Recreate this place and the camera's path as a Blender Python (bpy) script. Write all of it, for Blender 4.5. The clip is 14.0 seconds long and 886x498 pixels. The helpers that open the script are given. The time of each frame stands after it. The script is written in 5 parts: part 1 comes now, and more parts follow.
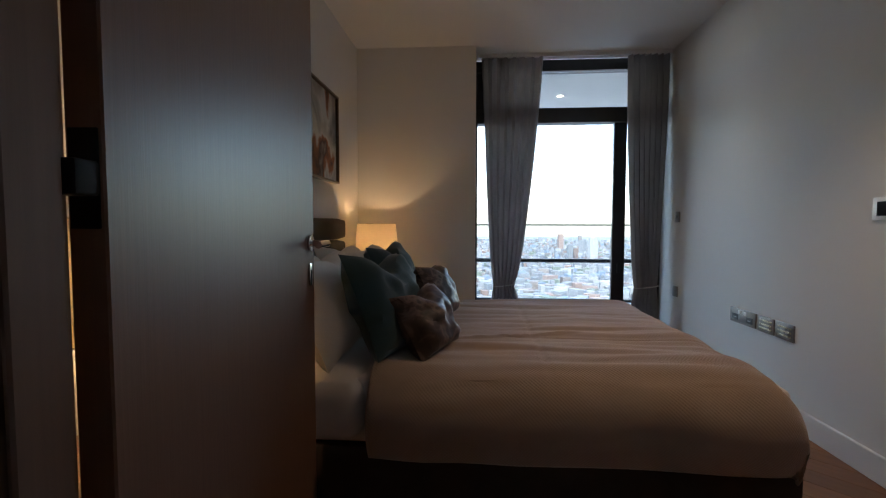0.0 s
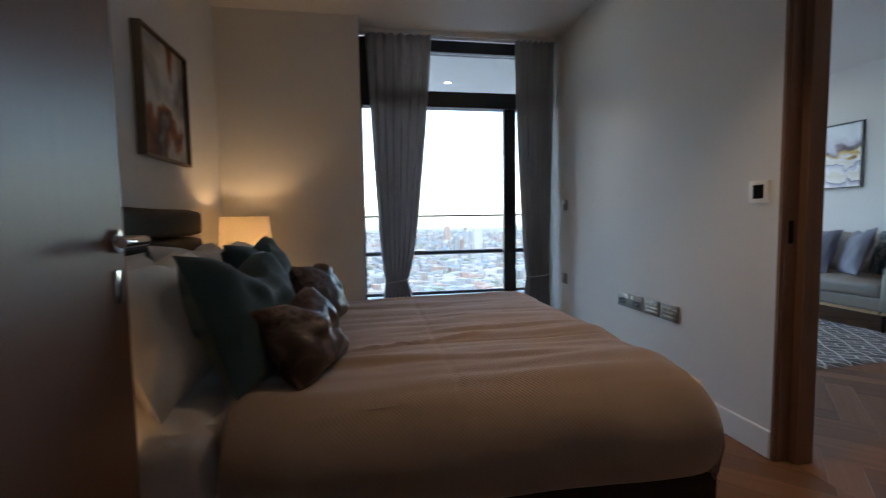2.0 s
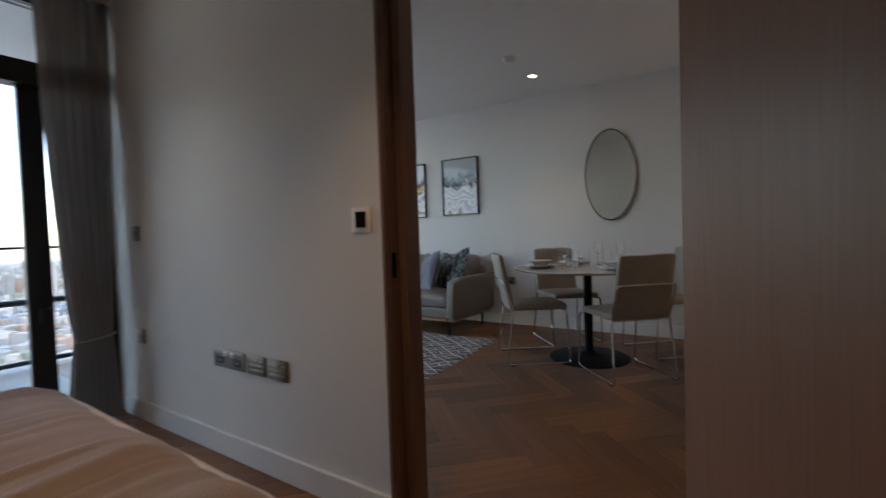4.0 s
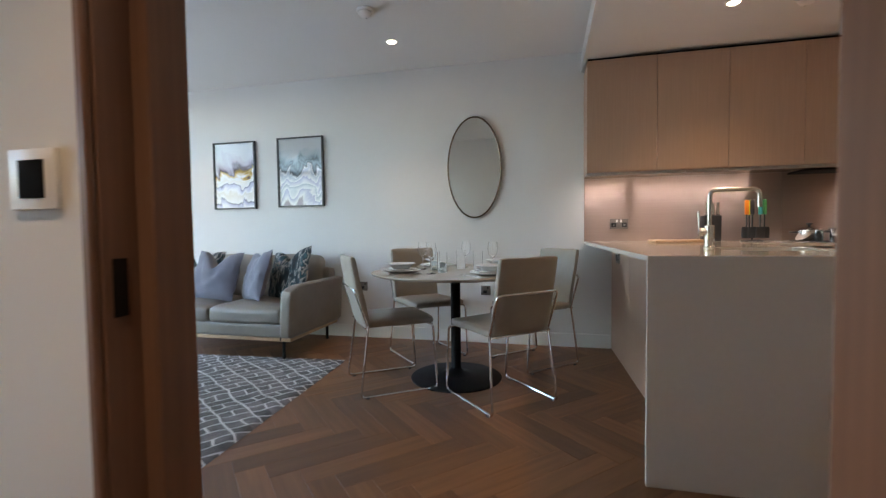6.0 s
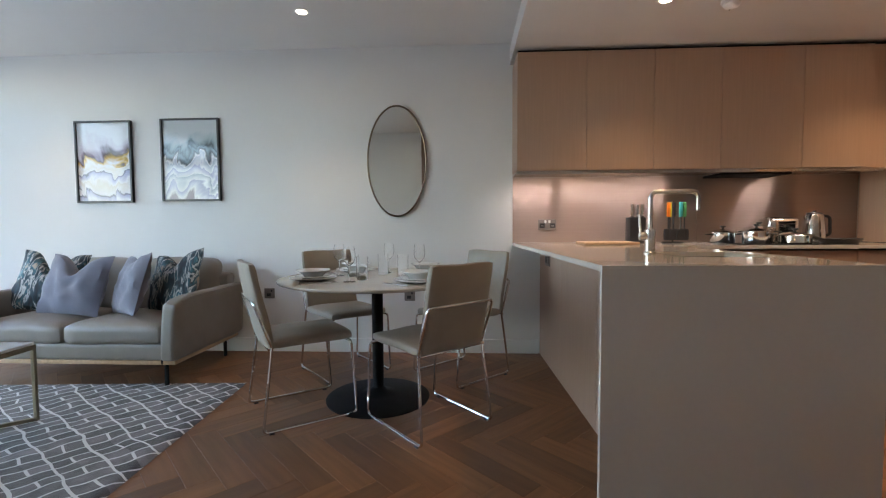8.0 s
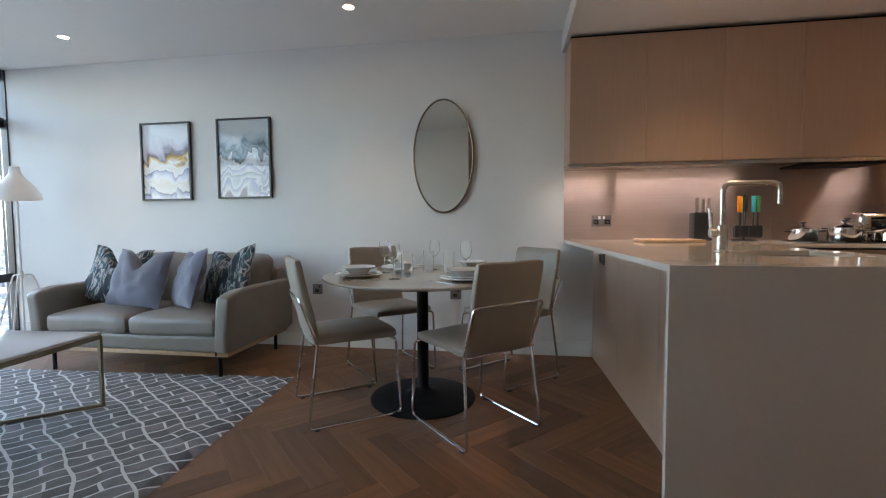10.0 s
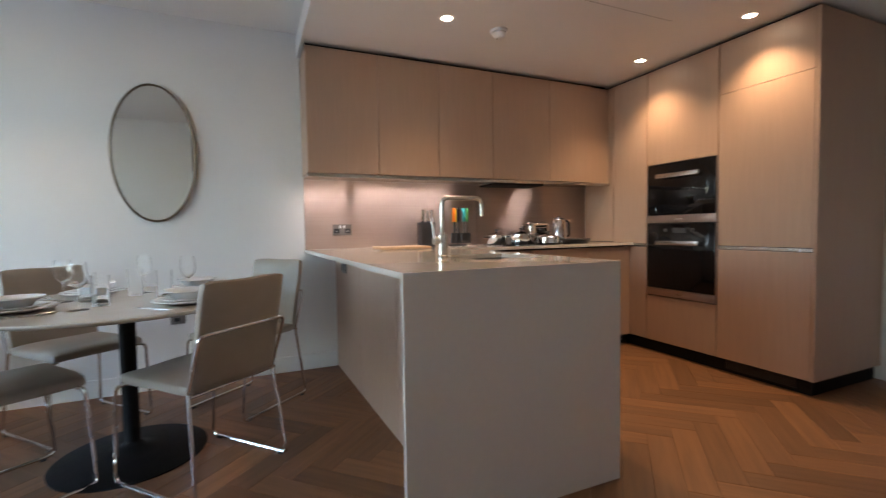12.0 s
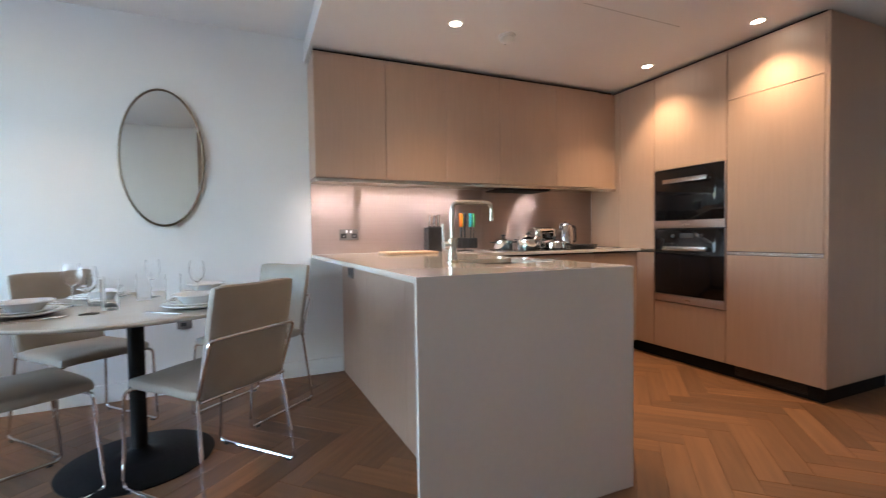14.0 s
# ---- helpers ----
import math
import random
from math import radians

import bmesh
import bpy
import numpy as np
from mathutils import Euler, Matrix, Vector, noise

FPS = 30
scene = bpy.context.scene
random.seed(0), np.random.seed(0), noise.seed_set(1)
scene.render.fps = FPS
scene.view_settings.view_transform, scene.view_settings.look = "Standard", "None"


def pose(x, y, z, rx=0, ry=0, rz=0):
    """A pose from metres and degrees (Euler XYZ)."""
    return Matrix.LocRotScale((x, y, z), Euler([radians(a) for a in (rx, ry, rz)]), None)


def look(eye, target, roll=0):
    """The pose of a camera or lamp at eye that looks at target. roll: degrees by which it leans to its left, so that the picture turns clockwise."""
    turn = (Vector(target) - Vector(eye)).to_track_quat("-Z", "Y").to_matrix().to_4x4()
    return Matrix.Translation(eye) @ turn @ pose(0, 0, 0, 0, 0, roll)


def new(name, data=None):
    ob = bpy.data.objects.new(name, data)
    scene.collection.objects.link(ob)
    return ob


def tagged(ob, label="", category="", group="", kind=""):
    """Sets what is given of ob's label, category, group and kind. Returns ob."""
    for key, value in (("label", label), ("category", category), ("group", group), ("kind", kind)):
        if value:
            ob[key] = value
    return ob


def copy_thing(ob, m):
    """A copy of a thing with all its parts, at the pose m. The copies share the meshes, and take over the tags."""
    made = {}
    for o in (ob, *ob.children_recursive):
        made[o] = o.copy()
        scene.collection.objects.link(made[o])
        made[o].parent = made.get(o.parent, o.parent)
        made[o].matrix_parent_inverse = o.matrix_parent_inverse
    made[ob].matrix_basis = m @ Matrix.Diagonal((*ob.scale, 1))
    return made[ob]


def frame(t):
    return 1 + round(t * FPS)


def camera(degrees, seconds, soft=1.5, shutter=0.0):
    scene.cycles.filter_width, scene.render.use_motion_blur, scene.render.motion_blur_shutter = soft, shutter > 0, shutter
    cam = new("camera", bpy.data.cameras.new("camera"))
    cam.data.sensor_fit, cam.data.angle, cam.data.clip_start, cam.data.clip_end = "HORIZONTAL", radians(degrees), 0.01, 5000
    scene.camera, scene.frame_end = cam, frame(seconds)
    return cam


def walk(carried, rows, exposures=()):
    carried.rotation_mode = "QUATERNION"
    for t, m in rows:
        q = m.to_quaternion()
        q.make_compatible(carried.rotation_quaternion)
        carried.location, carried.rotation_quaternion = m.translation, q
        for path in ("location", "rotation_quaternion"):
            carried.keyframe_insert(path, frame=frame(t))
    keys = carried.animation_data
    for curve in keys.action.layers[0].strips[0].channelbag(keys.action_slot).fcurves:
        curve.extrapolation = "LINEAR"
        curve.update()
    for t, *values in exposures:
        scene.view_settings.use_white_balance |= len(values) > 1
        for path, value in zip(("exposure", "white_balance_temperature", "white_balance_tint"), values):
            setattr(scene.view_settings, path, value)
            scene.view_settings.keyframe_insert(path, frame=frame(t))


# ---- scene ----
cam = camera(90.6, 14.0, 1.15, 0.5)
PATH = [
    (0, (1.615, 1.306, 1.039), (1.461, 3.298, 0.934), 0.1),
    (0.5, (1.59, 1.34, 1.043), (1.464, 3.333, 0.926), 0.0),
    (1, (1.581, 1.413, 1.042), (1.522, 3.409, 0.926), -0.2),
    (1.5, (1.584, 1.511, 1.036), (1.67, 3.508, 0.952), -1.2),
    (2, (1.612, 1.611, 1.021), (1.958, 3.576, 0.882), -0.9),
    (2.5, (1.661, 1.772, 1.034), (2.257, 3.679, 0.941), -2.5),
    (3, (1.837, 1.859, 1.047), (2.739, 3.643, 0.978), -1.8),
    (3.5, (1.967, 1.991, 1.03), (3.361, 3.424, 0.976), -0.2),
    (4, (2.075, 2.083, 1.046), (3.744, 3.184, 0.983), -1.9),
    (4.2, (2.13, 2.111, 1.043), (3.855, 3.117, 0.933), -2.4),
    (6.3, (2.841, 2.48, 1.026), (4.799, 2.886, 0.989), -1.1),
    (6.5, (2.906, 2.495, 1.028), (4.871, 2.87, 1.012), -1.5),
    (7, (3.009, 2.509, 1.047), (4.982, 2.824, 0.978), -0.2),
    (7.5, (3.046, 2.528, 1.055), (5.036, 2.707, 0.981), -0.1),
    (8, (3.063, 2.535, 1.053), (5.058, 2.636, 0.953), -0.3),
    (8.5, (3.055, 2.57, 1.06), (5.046, 2.738, 0.961), -0.6),
    (8.7, (3.072, 2.571, 1.058), (5.055, 2.808, 0.966), -0.6),
    (10.8, (3.204, 2.531, 1.046), (5.176, 2.847, 0.933), -0.3),
    (11, (3.218, 2.533, 1.048), (5.213, 2.623, 0.937), -1.4),
    (11.5, (3.196, 2.551, 1.066), (5.143, 2.109, 0.961), -0.6),
    (12, (3.216, 2.517, 1.061), (5.048, 1.719, 0.971), -0.9),
    (12.5, (3.205, 2.502, 1.063), (4.96, 1.546, 0.982), -0.8),
    (13, (3.195, 2.496, 1.061), (4.91, 1.469, 0.992), -0.4),
    (13.5, (3.216, 2.514, 1.06), (4.966, 1.548, 0.999), -0.5),
    (14, (3.242, 2.55, 1.055), (5.078, 1.758, 0.992), -0.8),
]
EXPOSURES = [(0.0, 3.15, 6450, 11), (1.5, 3.22, 6400, 11), (2.5, 2.98, 6350, 11), (3.5, 2.78, 6950, 15), (4.2, 2.95, 7100, 16), (6.3, 3.95, 6900, 12), (7.0, 3.92, 6850, 12),
             (8.5, 3.92, 6950, 13), (10.8, 3.60, 6900, 13), (11.5, 3.82, 6900, 13), (12.5, 4.45, 6500, 12), (13.0, 4.62, 6350, 12), (14.0, 4.56, 6300, 12)]
walk(cam, [(t, look(eye, target, roll)) for t, eye, target, roll in PATH], EXPOSURES)

# ---- world and daylight: bright overcast ----
world = bpy.data.worlds.new("sky")
scene.world = world
world.use_nodes = True
wn, wl = world.node_tree.nodes, world.node_tree.links
sky = wn.new("ShaderNodeTexSky")
sky.sky_type = 'NISHITA'
sky.sun_disc = False
sky.sun_elevation, sky.sun_rotation = radians(50), radians(200)
sky.air_density, sky.dust_density, sky.ozone_density = 1.0, 1.5, 1.0
wn["Background"].inputs["Strength"].default_value = 0.15
wl.new(sky.outputs["Color"], wn["Background"].inputs["Color"])


def lamp(name, kind, place, energy, colour, **more):
    data = bpy.data.lights.new(name, kind)
    data.energy, data.color = energy, colour
    if kind == 'SPOT':
        data.spot_size, data.spot_blend = radians(more.get("angle", 80)), more.get("blend", 0.6)
    if kind in ('SPOT', 'POINT'):
        data.shadow_soft_size = more.get("radius", 0.03)
    if kind == 'AREA':
        data.shape, data.size, data.size_y = 'RECTANGLE', more["size"][0], more["size"][1]
        data.spread = radians(more.get("spread", 180))
    if kind == 'SUN':
        data.angle = radians(more.get("angle", 12))
    ob = new(name, data)
    ob.matrix_world = look(place, more["target"]) if "target" in more else Matrix.Translation(place)
    return ob


lamp("sun", 'SUN', (-20, -20, 40), 0.9, (1.0, 0.96, 0.9), angle=12, target=(-20 + 0.22, -20 + 0.60, 40 - 0.77))
WINDOW_Y = 7.44                    # just outside the living room glass
WARM, LED = (1.0, 0.69, 0.42), (1.0, 0.87, 0.85)
# living, kitchen and bedroom downlights: x, y, ceiling height, watts
# (4.9, 6.02) and (4.97, 1.372) are unseen, added to fill out the rows
DOWNLIGHTS = [(6.09, 3.65, 2.53, 1.4), (6.17, 6.02, 2.53, 1.4), (4.3, 2.90, 2.53, 0.7), (4.9, 6.02, 2.53, 1.4),
              (5.73, 1.372, 2.36, 1.8), (5.80, -0.325, 2.36, 3.0), (5.00, -0.365, 2.36, 3.0), (4.97, 1.372, 2.36, 1.8), (2.65, 4.30, 2.52, 1.0), (2.55, 2.88, 2.52, 4.0),
              (2.60, 6.75, 2.60, 0.6)]
for x, y, z, watts in DOWNLIGHTS:
    lamp("downlight_beam", 'SPOT', (x, y, z - 0.03), watts, WARM, angle=110 if z < 2.4 else 84, blend=0.95 if z < 2.4 else 0.8, radius=0.025, target=(x, y, 0))
STRIPS = ((1.76, 2.12), (0.80, 1.70), (-0.10, 0.26))
for y0, y1 in STRIPS:
    lamp("strip_light_beam", 'AREA', (6.425, (y0 + y1) / 2, 1.447), 0.18 * (y1 - y0), LED, size=(y1 - y0, 0.012), spread=130, target=(6.60, (y0 + y1) / 2, 0.9))
lamp("window_daylight", 'AREA', (5.45, WINDOW_Y, 1.3), 0.9, (0.90, 0.96, 1.0), size=(2.4, 2.3), target=(5.45, 0, 1.1))
for y, watts in ((4.70, 0.46), (2.30, 0.42)):
    lamp("bedside_bulb", 'POINT', (0.83, y, 0.93), watts, (1.0, 0.62, 0.30), radius=0.018)


# ---- materials ----
def mat(name, base, rough=0.5, metal=0.0, var=0.12, scale=6.0, stretch=(1, 1, 1), bump=0.1, bscale=90.0, bstretch=None, rand=0.0,
        coat=0.0, sheen=0.0, detail=4.0, roughvar=0.08, distance=0.002):
    m = bpy.data.materials.new(name)
    m.use_nodes = True
    n, l = m.node_tree.nodes, m.node_tree.links
    b = n["Principled BSDF"]
    tc = n.new("ShaderNodeTexCoord")

    def noise_at(sc, st, det):
        mp, t = n.new("ShaderNodeMapping"), n.new("ShaderNodeTexNoise")
        mp.inputs["Scale"].default_value = st
        t.inputs["Scale"].default_value, t.inputs["Detail"].default_value = sc, det
        l.new(tc.outputs["Object"], mp.inputs["Vector"])
        l.new(mp.outputs["Vector"], t.inputs["Vector"])
        return t, mp
    t1, mp1 = noise_at(scale, stretch, detail)
    ramp = n.new("ShaderNodeValToRGB")
    lo, hi = [max(0.0, c * (1 - var)) for c in base], [min(1.0, c * (1 + var)) for c in base]
    ramp.color_ramp.elements[0].position, ramp.color_ramp.elements[1].position = 0.3, 0.7
    ramp.color_ramp.elements[0].color, ramp.color_ramp.elements[1].color = (*lo, 1), (*hi, 1)
    l.new(t1.outputs["Fac"], ramp.inputs["Fac"])
    out = ramp.outputs["Color"]
    if rand:
        oi, hsv, mr = n.new("ShaderNodeObjectInfo"), n.new("ShaderNodeHueSaturation"), n.new("ShaderNodeMapRange")
        mr.inputs["To Min"].default_value, mr.inputs["To Max"].default_value = 1 - rand, 1 + rand
        l.new(oi.outputs["Random"], mr.inputs["Value"])
        l.new(mr.outputs["Result"], hsv.inputs["Value"])
        l.new(out, hsv.inputs["Color"])
        out = hsv.outputs["Color"]
        off = n.new("ShaderNodeVectorMath")
        off.operation = 'SCALE'
        off.inputs["Scale"].default_value = 17.0
        comb = n.new("ShaderNodeCombineXYZ")
        for k in "XYZ":
            l.new(oi.outputs["Random"], comb.inputs[k])
        l.new(comb.outputs["Vector"], off.inputs[0])
        l.new(off.outputs["Vector"], mp1.inputs["Location"])
    l.new(out, b.inputs["Base Color"])
    t2, _ = noise_at(bscale, bstretch or stretch, 3.0)
    if bump:
        bp = n.new("ShaderNodeBump")
        bp.inputs["Strength"].default_value, bp.inputs["Distance"].default_value = bump, distance
        l.new(t2.outputs["Fac"], bp.inputs["Height"])
        l.new(bp.outputs["Normal"], b.inputs["Normal"])
    if roughvar:
        mr = n.new("ShaderNodeMapRange")
        mr.inputs["To Min"].default_value, mr.inputs["To Max"].default_value = max(0, rough - roughvar), min(1, rough + roughvar)
        l.new(t2.outputs["Fac"], mr.inputs["Value"])
        l.new(mr.outputs["Result"], b.inputs["Roughness"])
    else:
        b.inputs["Roughness"].default_value = rough
    b.inputs["Metallic"].default_value = metal
    b.inputs["Coat Weight"].default_value = coat
    b.inputs["Sheen Weight"].default_value = sheen
    return m


def glass_mat(name, rough=0.0, tint=(1, 1, 1), ior=1.45):
    m = bpy.data.materials.new(name)
    m.use_nodes = True
    b = m.node_tree.nodes["Principled BSDF"]
    b.inputs["Base Color"].default_value = (*tint, 1)
    b.inputs["Transmission Weight"].default_value, b.inputs["Roughness"].default_value, b.inputs["IOR"].default_value = 1.0, rough, ior
    return m


def pane_mat(name):
    """Thin window glass: mostly clear, with a grazing gloss."""
    m = bpy.data.materials.new(name)
    m.use_nodes = True
    n, l = m.node_tree.nodes, m.node_tree.links
    n.remove(n["Principled BSDF"])
    tr, gl, mx, fr = n.new("ShaderNodeBsdfTransparent"), n.new("ShaderNodeBsdfGlossy"), n.new("ShaderNodeMixShader"), n.new("ShaderNodeFresnel")
    tr.inputs["Color"].default_value = (0.93, 0.96, 0.96, 1)
    gl.inputs["Roughness"].default_value = 0.01
    fr.inputs["IOR"].default_value = 1.25
    l.new(fr.outputs["Fac"], mx.inputs["Fac"])
    l.new(tr.outputs["BSDF"], mx.inputs[1])
    l.new(gl.outputs["BSDF"], mx.inputs[2])
    l.new(mx.outputs["Shader"], n["Material Output"].inputs["Surface"])
    return m


def glow_mat(name, colour, strength):
    m = bpy.data.materials.new(name)
    m.use_nodes = True
    b = m.node_tree.nodes["Principled BSDF"]
    b.inputs["Base Color"].default_value = (0.8, 0.8, 0.8, 1)
    b.inputs["Emission Color"].default_value, b.inputs["Emission Strength"].default_value = (*colour, 1), strength
    return m


def banded_mat(name, stops, scale, warp, rough=0.6, stretch=(1, 1, 1), detail=5.0, kind="noise"):
    """Swirls of several colours, for art prints and patterned cloth."""
    m = bpy.data.materials.new(name)
    m.use_nodes = True
    n, l = m.node_tree.nodes, m.node_tree.links
    b = n["Principled BSDF"]
    tc, mp = n.new("ShaderNodeTexCoord"), n.new("ShaderNodeMapping")
    mp.inputs["Scale"].default_value = stretch
    l.new(tc.outputs["Object"], mp.inputs["Vector"])
    if kind == "wave":
        t = n.new("ShaderNodeTexWave")
        t.bands_direction = 'Z'
        t.inputs["Scale"].default_value, t.inputs["Distortion"].default_value = scale, warp
        t.inputs["Detail"].default_value, t.inputs["Detail Scale"].default_value = detail, 0.9
        fac = t.outputs["Fac"]
    else:
        t = n.new("ShaderNodeTexNoise")
        t.inputs["Scale"].default_value, t.inputs["Distortion"].default_value, t.inputs["Detail"].default_value = scale, warp, detail
        fac = t.outputs["Fac"]
    l.new(mp.outputs["Vector"], t.inputs["Vector"])
    ramp = n.new("ShaderNodeValToRGB")
    els = ramp.color_ramp.elements
    while len(els) < len(stops):
        els.new(0.5)
    for e, (p, c) in zip(els, stops):
        e.position, e.color = p, (*c, 1)
    l.new(fac, ramp.inputs["Fac"])
    l.new(ramp.outputs["Color"], b.inputs["Base Color"])
    b.inputs["Roughness"].default_value = rough
    return m


def waffle_mat(name, base, cell):
    """Woven waffle cloth: a square relief of small pockets."""
    m = mat(name, base, rough=0.85, var=0.07, scale=5.0, bump=0.0, sheen=0.35)
    n, l = m.node_tree.nodes, m.node_tree.links
    tc, sep = n.new("ShaderNodeTexCoord"), n.new("ShaderNodeSeparateXYZ")
    l.new(tc.outputs["UV"], sep.inputs["Vector"])
    waves = []
    for axis in "XY":
        mul, sn = n.new("ShaderNodeMath"), n.new("ShaderNodeMath")
        mul.operation, sn.operation = 'MULTIPLY', 'SINE'
        mul.inputs[1].default_value = 2 * math.pi / cell
        l.new(sep.outputs[axis], mul.inputs[0])
        l.new(mul.outputs[0], sn.inputs[0])
        waves.append(sn)
    top = n.new("ShaderNodeMath")
    top.operation = 'MULTIPLY'
    l.new(waves[0].outputs[0], top.inputs[0])
    l.new(waves[1].outputs[0], top.inputs[1])
    bp = n.new("ShaderNodeBump")
    bp.inputs["Strength"].default_value, bp.inputs["Distance"].default_value = 0.30, 0.0025
    l.new(top.outputs[0], bp.inputs["Height"])
    l.new(bp.outputs["Normal"], n["Principled BSDF"].inputs["Normal"])
    return m


def rug_mat(name):
    """Grey pile with an irregular lattice of pale lines."""
    m = mat(name, (0.132, 0.120, 0.117), rough=0.95, var=0.35, scale=14.0, bump=0.8, bscale=260.0, sheen=0.2, distance=0.004)
    n, l = m.node_tree.nodes, m.node_tree.links
    b = n["Principled BSDF"]
    tc, warp, add = n.new("ShaderNodeTexCoord"), n.new("ShaderNodeTexNoise"), n.new("ShaderNodeMixRGB")
    warp.inputs["Scale"].default_value, warp.inputs["Detail"].default_value = 2.6, 2.0
    l.new(tc.outputs["Object"], warp.inputs["Vector"])
    add.blend_type, add.inputs["Fac"].default_value = 'ADD', 0.13
    l.new(tc.outputs["Object"], add.inputs[1])
    l.new(warp.outputs["Color"], add.inputs[2])
    def calc(op, a, b=0.0):
        m = n.new("ShaderNodeMath")
        m.operation = op
        for k, v in enumerate((a, b)):
            if isinstance(v, (int, float)):
                m.inputs[k].default_value = v
            else:
                l.new(v, m.inputs[k])
        return m.outputs[0]

    def along(angle, gap):
        dot = n.new("ShaderNodeVectorMath")
        dot.operation = 'DOT_PRODUCT'
        dot.inputs[1].default_value = (math.cos(radians(angle)) / gap, math.sin(radians(angle)) / gap, 0)
        l.new(add.outputs[0], dot.inputs[0])
        return dot.outputs["Value"]

    def line(v, half):
        return calc('LESS_THAN', calc('ABSOLUTE', calc('SUBTRACT', calc('FRACT', v), 0.5)), half)
    # long ribs, wavy cross lines, and short ribs that bridge every other row
    u, v = along(142.0, 0.165), along(56.0, 0.080)
    v = calc('ADD', v, calc('MULTIPLY', calc('SINE', calc('MULTIPLY', u, 2 * math.pi)), 0.08))
    v = calc('ADD', v, calc('MULTIPLY', u, -0.35))
    odd = calc('LESS_THAN', calc('FRACT', calc('MULTIPLY', calc('ADD', v, 0.5), 0.5)), 0.5)
    short = calc('MULTIPLY', line(calc('ADD', u, 0.5), 0.036), odd)
    cell = n.new("ShaderNodeCombineXYZ")
    l.new(calc('FLOOR', calc('ADD', calc('MULTIPLY', u, 2.0), 1.0)), cell.inputs[0])
    l.new(calc('FLOOR', calc('ADD', v, 0.5)), cell.inputs[1])
    tone, shade = n.new("ShaderNodeTexWhiteNoise"), n.new("ShaderNodeMapRange")
    l.new(cell.outputs[0], tone.inputs["Vector"])
    l.new(tone.outputs["Value"], shade.inputs["Value"])
    shade.inputs["To Min"].default_value, shade.inputs["To Max"].default_value = 0.50, 1.50
    lines = calc('MAXIMUM', calc('MAXIMUM', line(u, 0.036), line(v, 0.060)), short)
    src = b.inputs["Base Color"].links[0].from_socket
    mix = n.new("ShaderNodeMixRGB")
    l.new(lines, mix.inputs["Fac"])
    tint = n.new("ShaderNodeVectorMath")
    tint.operation = 'SCALE'
    l.new(src, tint.inputs[0])
    l.new(shade.outputs["Result"], tint.inputs["Scale"])
    l.new(tint.outputs["Vector"], mix.inputs[1])
    mix.inputs[2].default_value = (0.74, 0.72, 0.70, 1)
    l.new(mix.outputs[0], b.inputs["Base Color"])
    return m


WALL = mat("wall_paint", (0.74, 0.735, 0.72), rough=0.75, var=0.02, scale=1.5, bump=0.05, bscale=240)
CEIL = mat("ceiling_paint", (0.78, 0.775, 0.76), rough=0.85, var=0.015, scale=1.2, bump=0.03, bscale=200)
SKIRT = mat("skirting_paint", (0.78, 0.78, 0.77), rough=0.45, var=0.02, scale=2, bump=0.02, bscale=60)
OAK = mat("oak_plank", (0.220, 0.104, 0.046), rough=0.44, var=0.16, scale=2.2, stretch=(1.2, 14, 6), bump=0.25, bscale=18, bstretch=(1, 22, 4), rand=0.30, distance=0.0012)
SUB = mat("floor_base", (0.05, 0.03, 0.02), rough=0.9)
VENEER = mat("pale_oak_veneer", (0.425, 0.288, 0.210), rough=0.42, var=0.04, scale=4.0, stretch=(22, 22, 0.8), bump=0.06, bscale=30, bstretch=(8, 8, 0.3), rand=0.04)
DOORWOOD = mat("door_oak_veneer", (0.215, 0.108, 0.068), rough=0.37, var=0.07, scale=5.0, stretch=(26, 26, 0.6), bump=0.22, bscale=40, bstretch=(8, 8, 0.25), distance=0.001)
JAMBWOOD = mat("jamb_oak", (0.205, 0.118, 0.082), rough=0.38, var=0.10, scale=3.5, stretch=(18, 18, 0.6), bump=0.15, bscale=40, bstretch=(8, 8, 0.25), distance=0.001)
QUARTZ = mat("cream_quartz", (0.63, 0.59, 0.54), rough=0.09, var=0.012, scale=40, bump=0.0, roughvar=0.03)
BRONZE = mat("brushed_bronze_steel", (0.44, 0.36, 0.325), rough=0.33, metal=1.0, var=0.025, scale=3.0, stretch=(30, 0.5, 30), bump=0.03, bscale=50, bstretch=(30, 0.4, 30), distance=0.001)
BRONZE.node_tree.nodes["Principled BSDF"].inputs["Anisotropic"].default_value = 0.95
BRONZE.node_tree.nodes["Principled BSDF"].inputs["Anisotropic Rotation"].default_value = 0.25
_tan = BRONZE.node_tree.nodes.new("ShaderNodeTangent")
_tan.direction_type, _tan.axis = 'RADIAL', 'Z'
BRONZE.node_tree.links.new(_tan.outputs["Tangent"], BRONZE.node_tree.nodes["Principled BSDF"].inputs["Tangent"])
STEEL = mat("brushed_steel", (0.62, 0.60, 0.57), rough=0.25, metal=1.0, var=0.05, scale=20, bump=0.02)
CHROME = mat("chrome", (0.78, 0.78, 0.78), rough=0.06, metal=1.0, var=0.02, scale=10, bump=0.0, roughvar=0.02)
BRASS = mat("brushed_brass", (0.48, 0.40, 0.27), rough=0.28, metal=1.0, var=0.06, scale=20, bump=0.02)
FRAMEBRASS = mat("aged_brass", (0.30, 0.255, 0.18), rough=0.5, metal=1.0, var=0.08, scale=8, bump=0.0, roughvar=0.03)
# darker copy of the steel: the sink bowl's shade is in its colour
SHADEDSTEEL = mat("shaded_steel", (0.22, 0.21, 0.20), rough=0.35, metal=1.0, var=0.06, scale=14, bump=0.02)
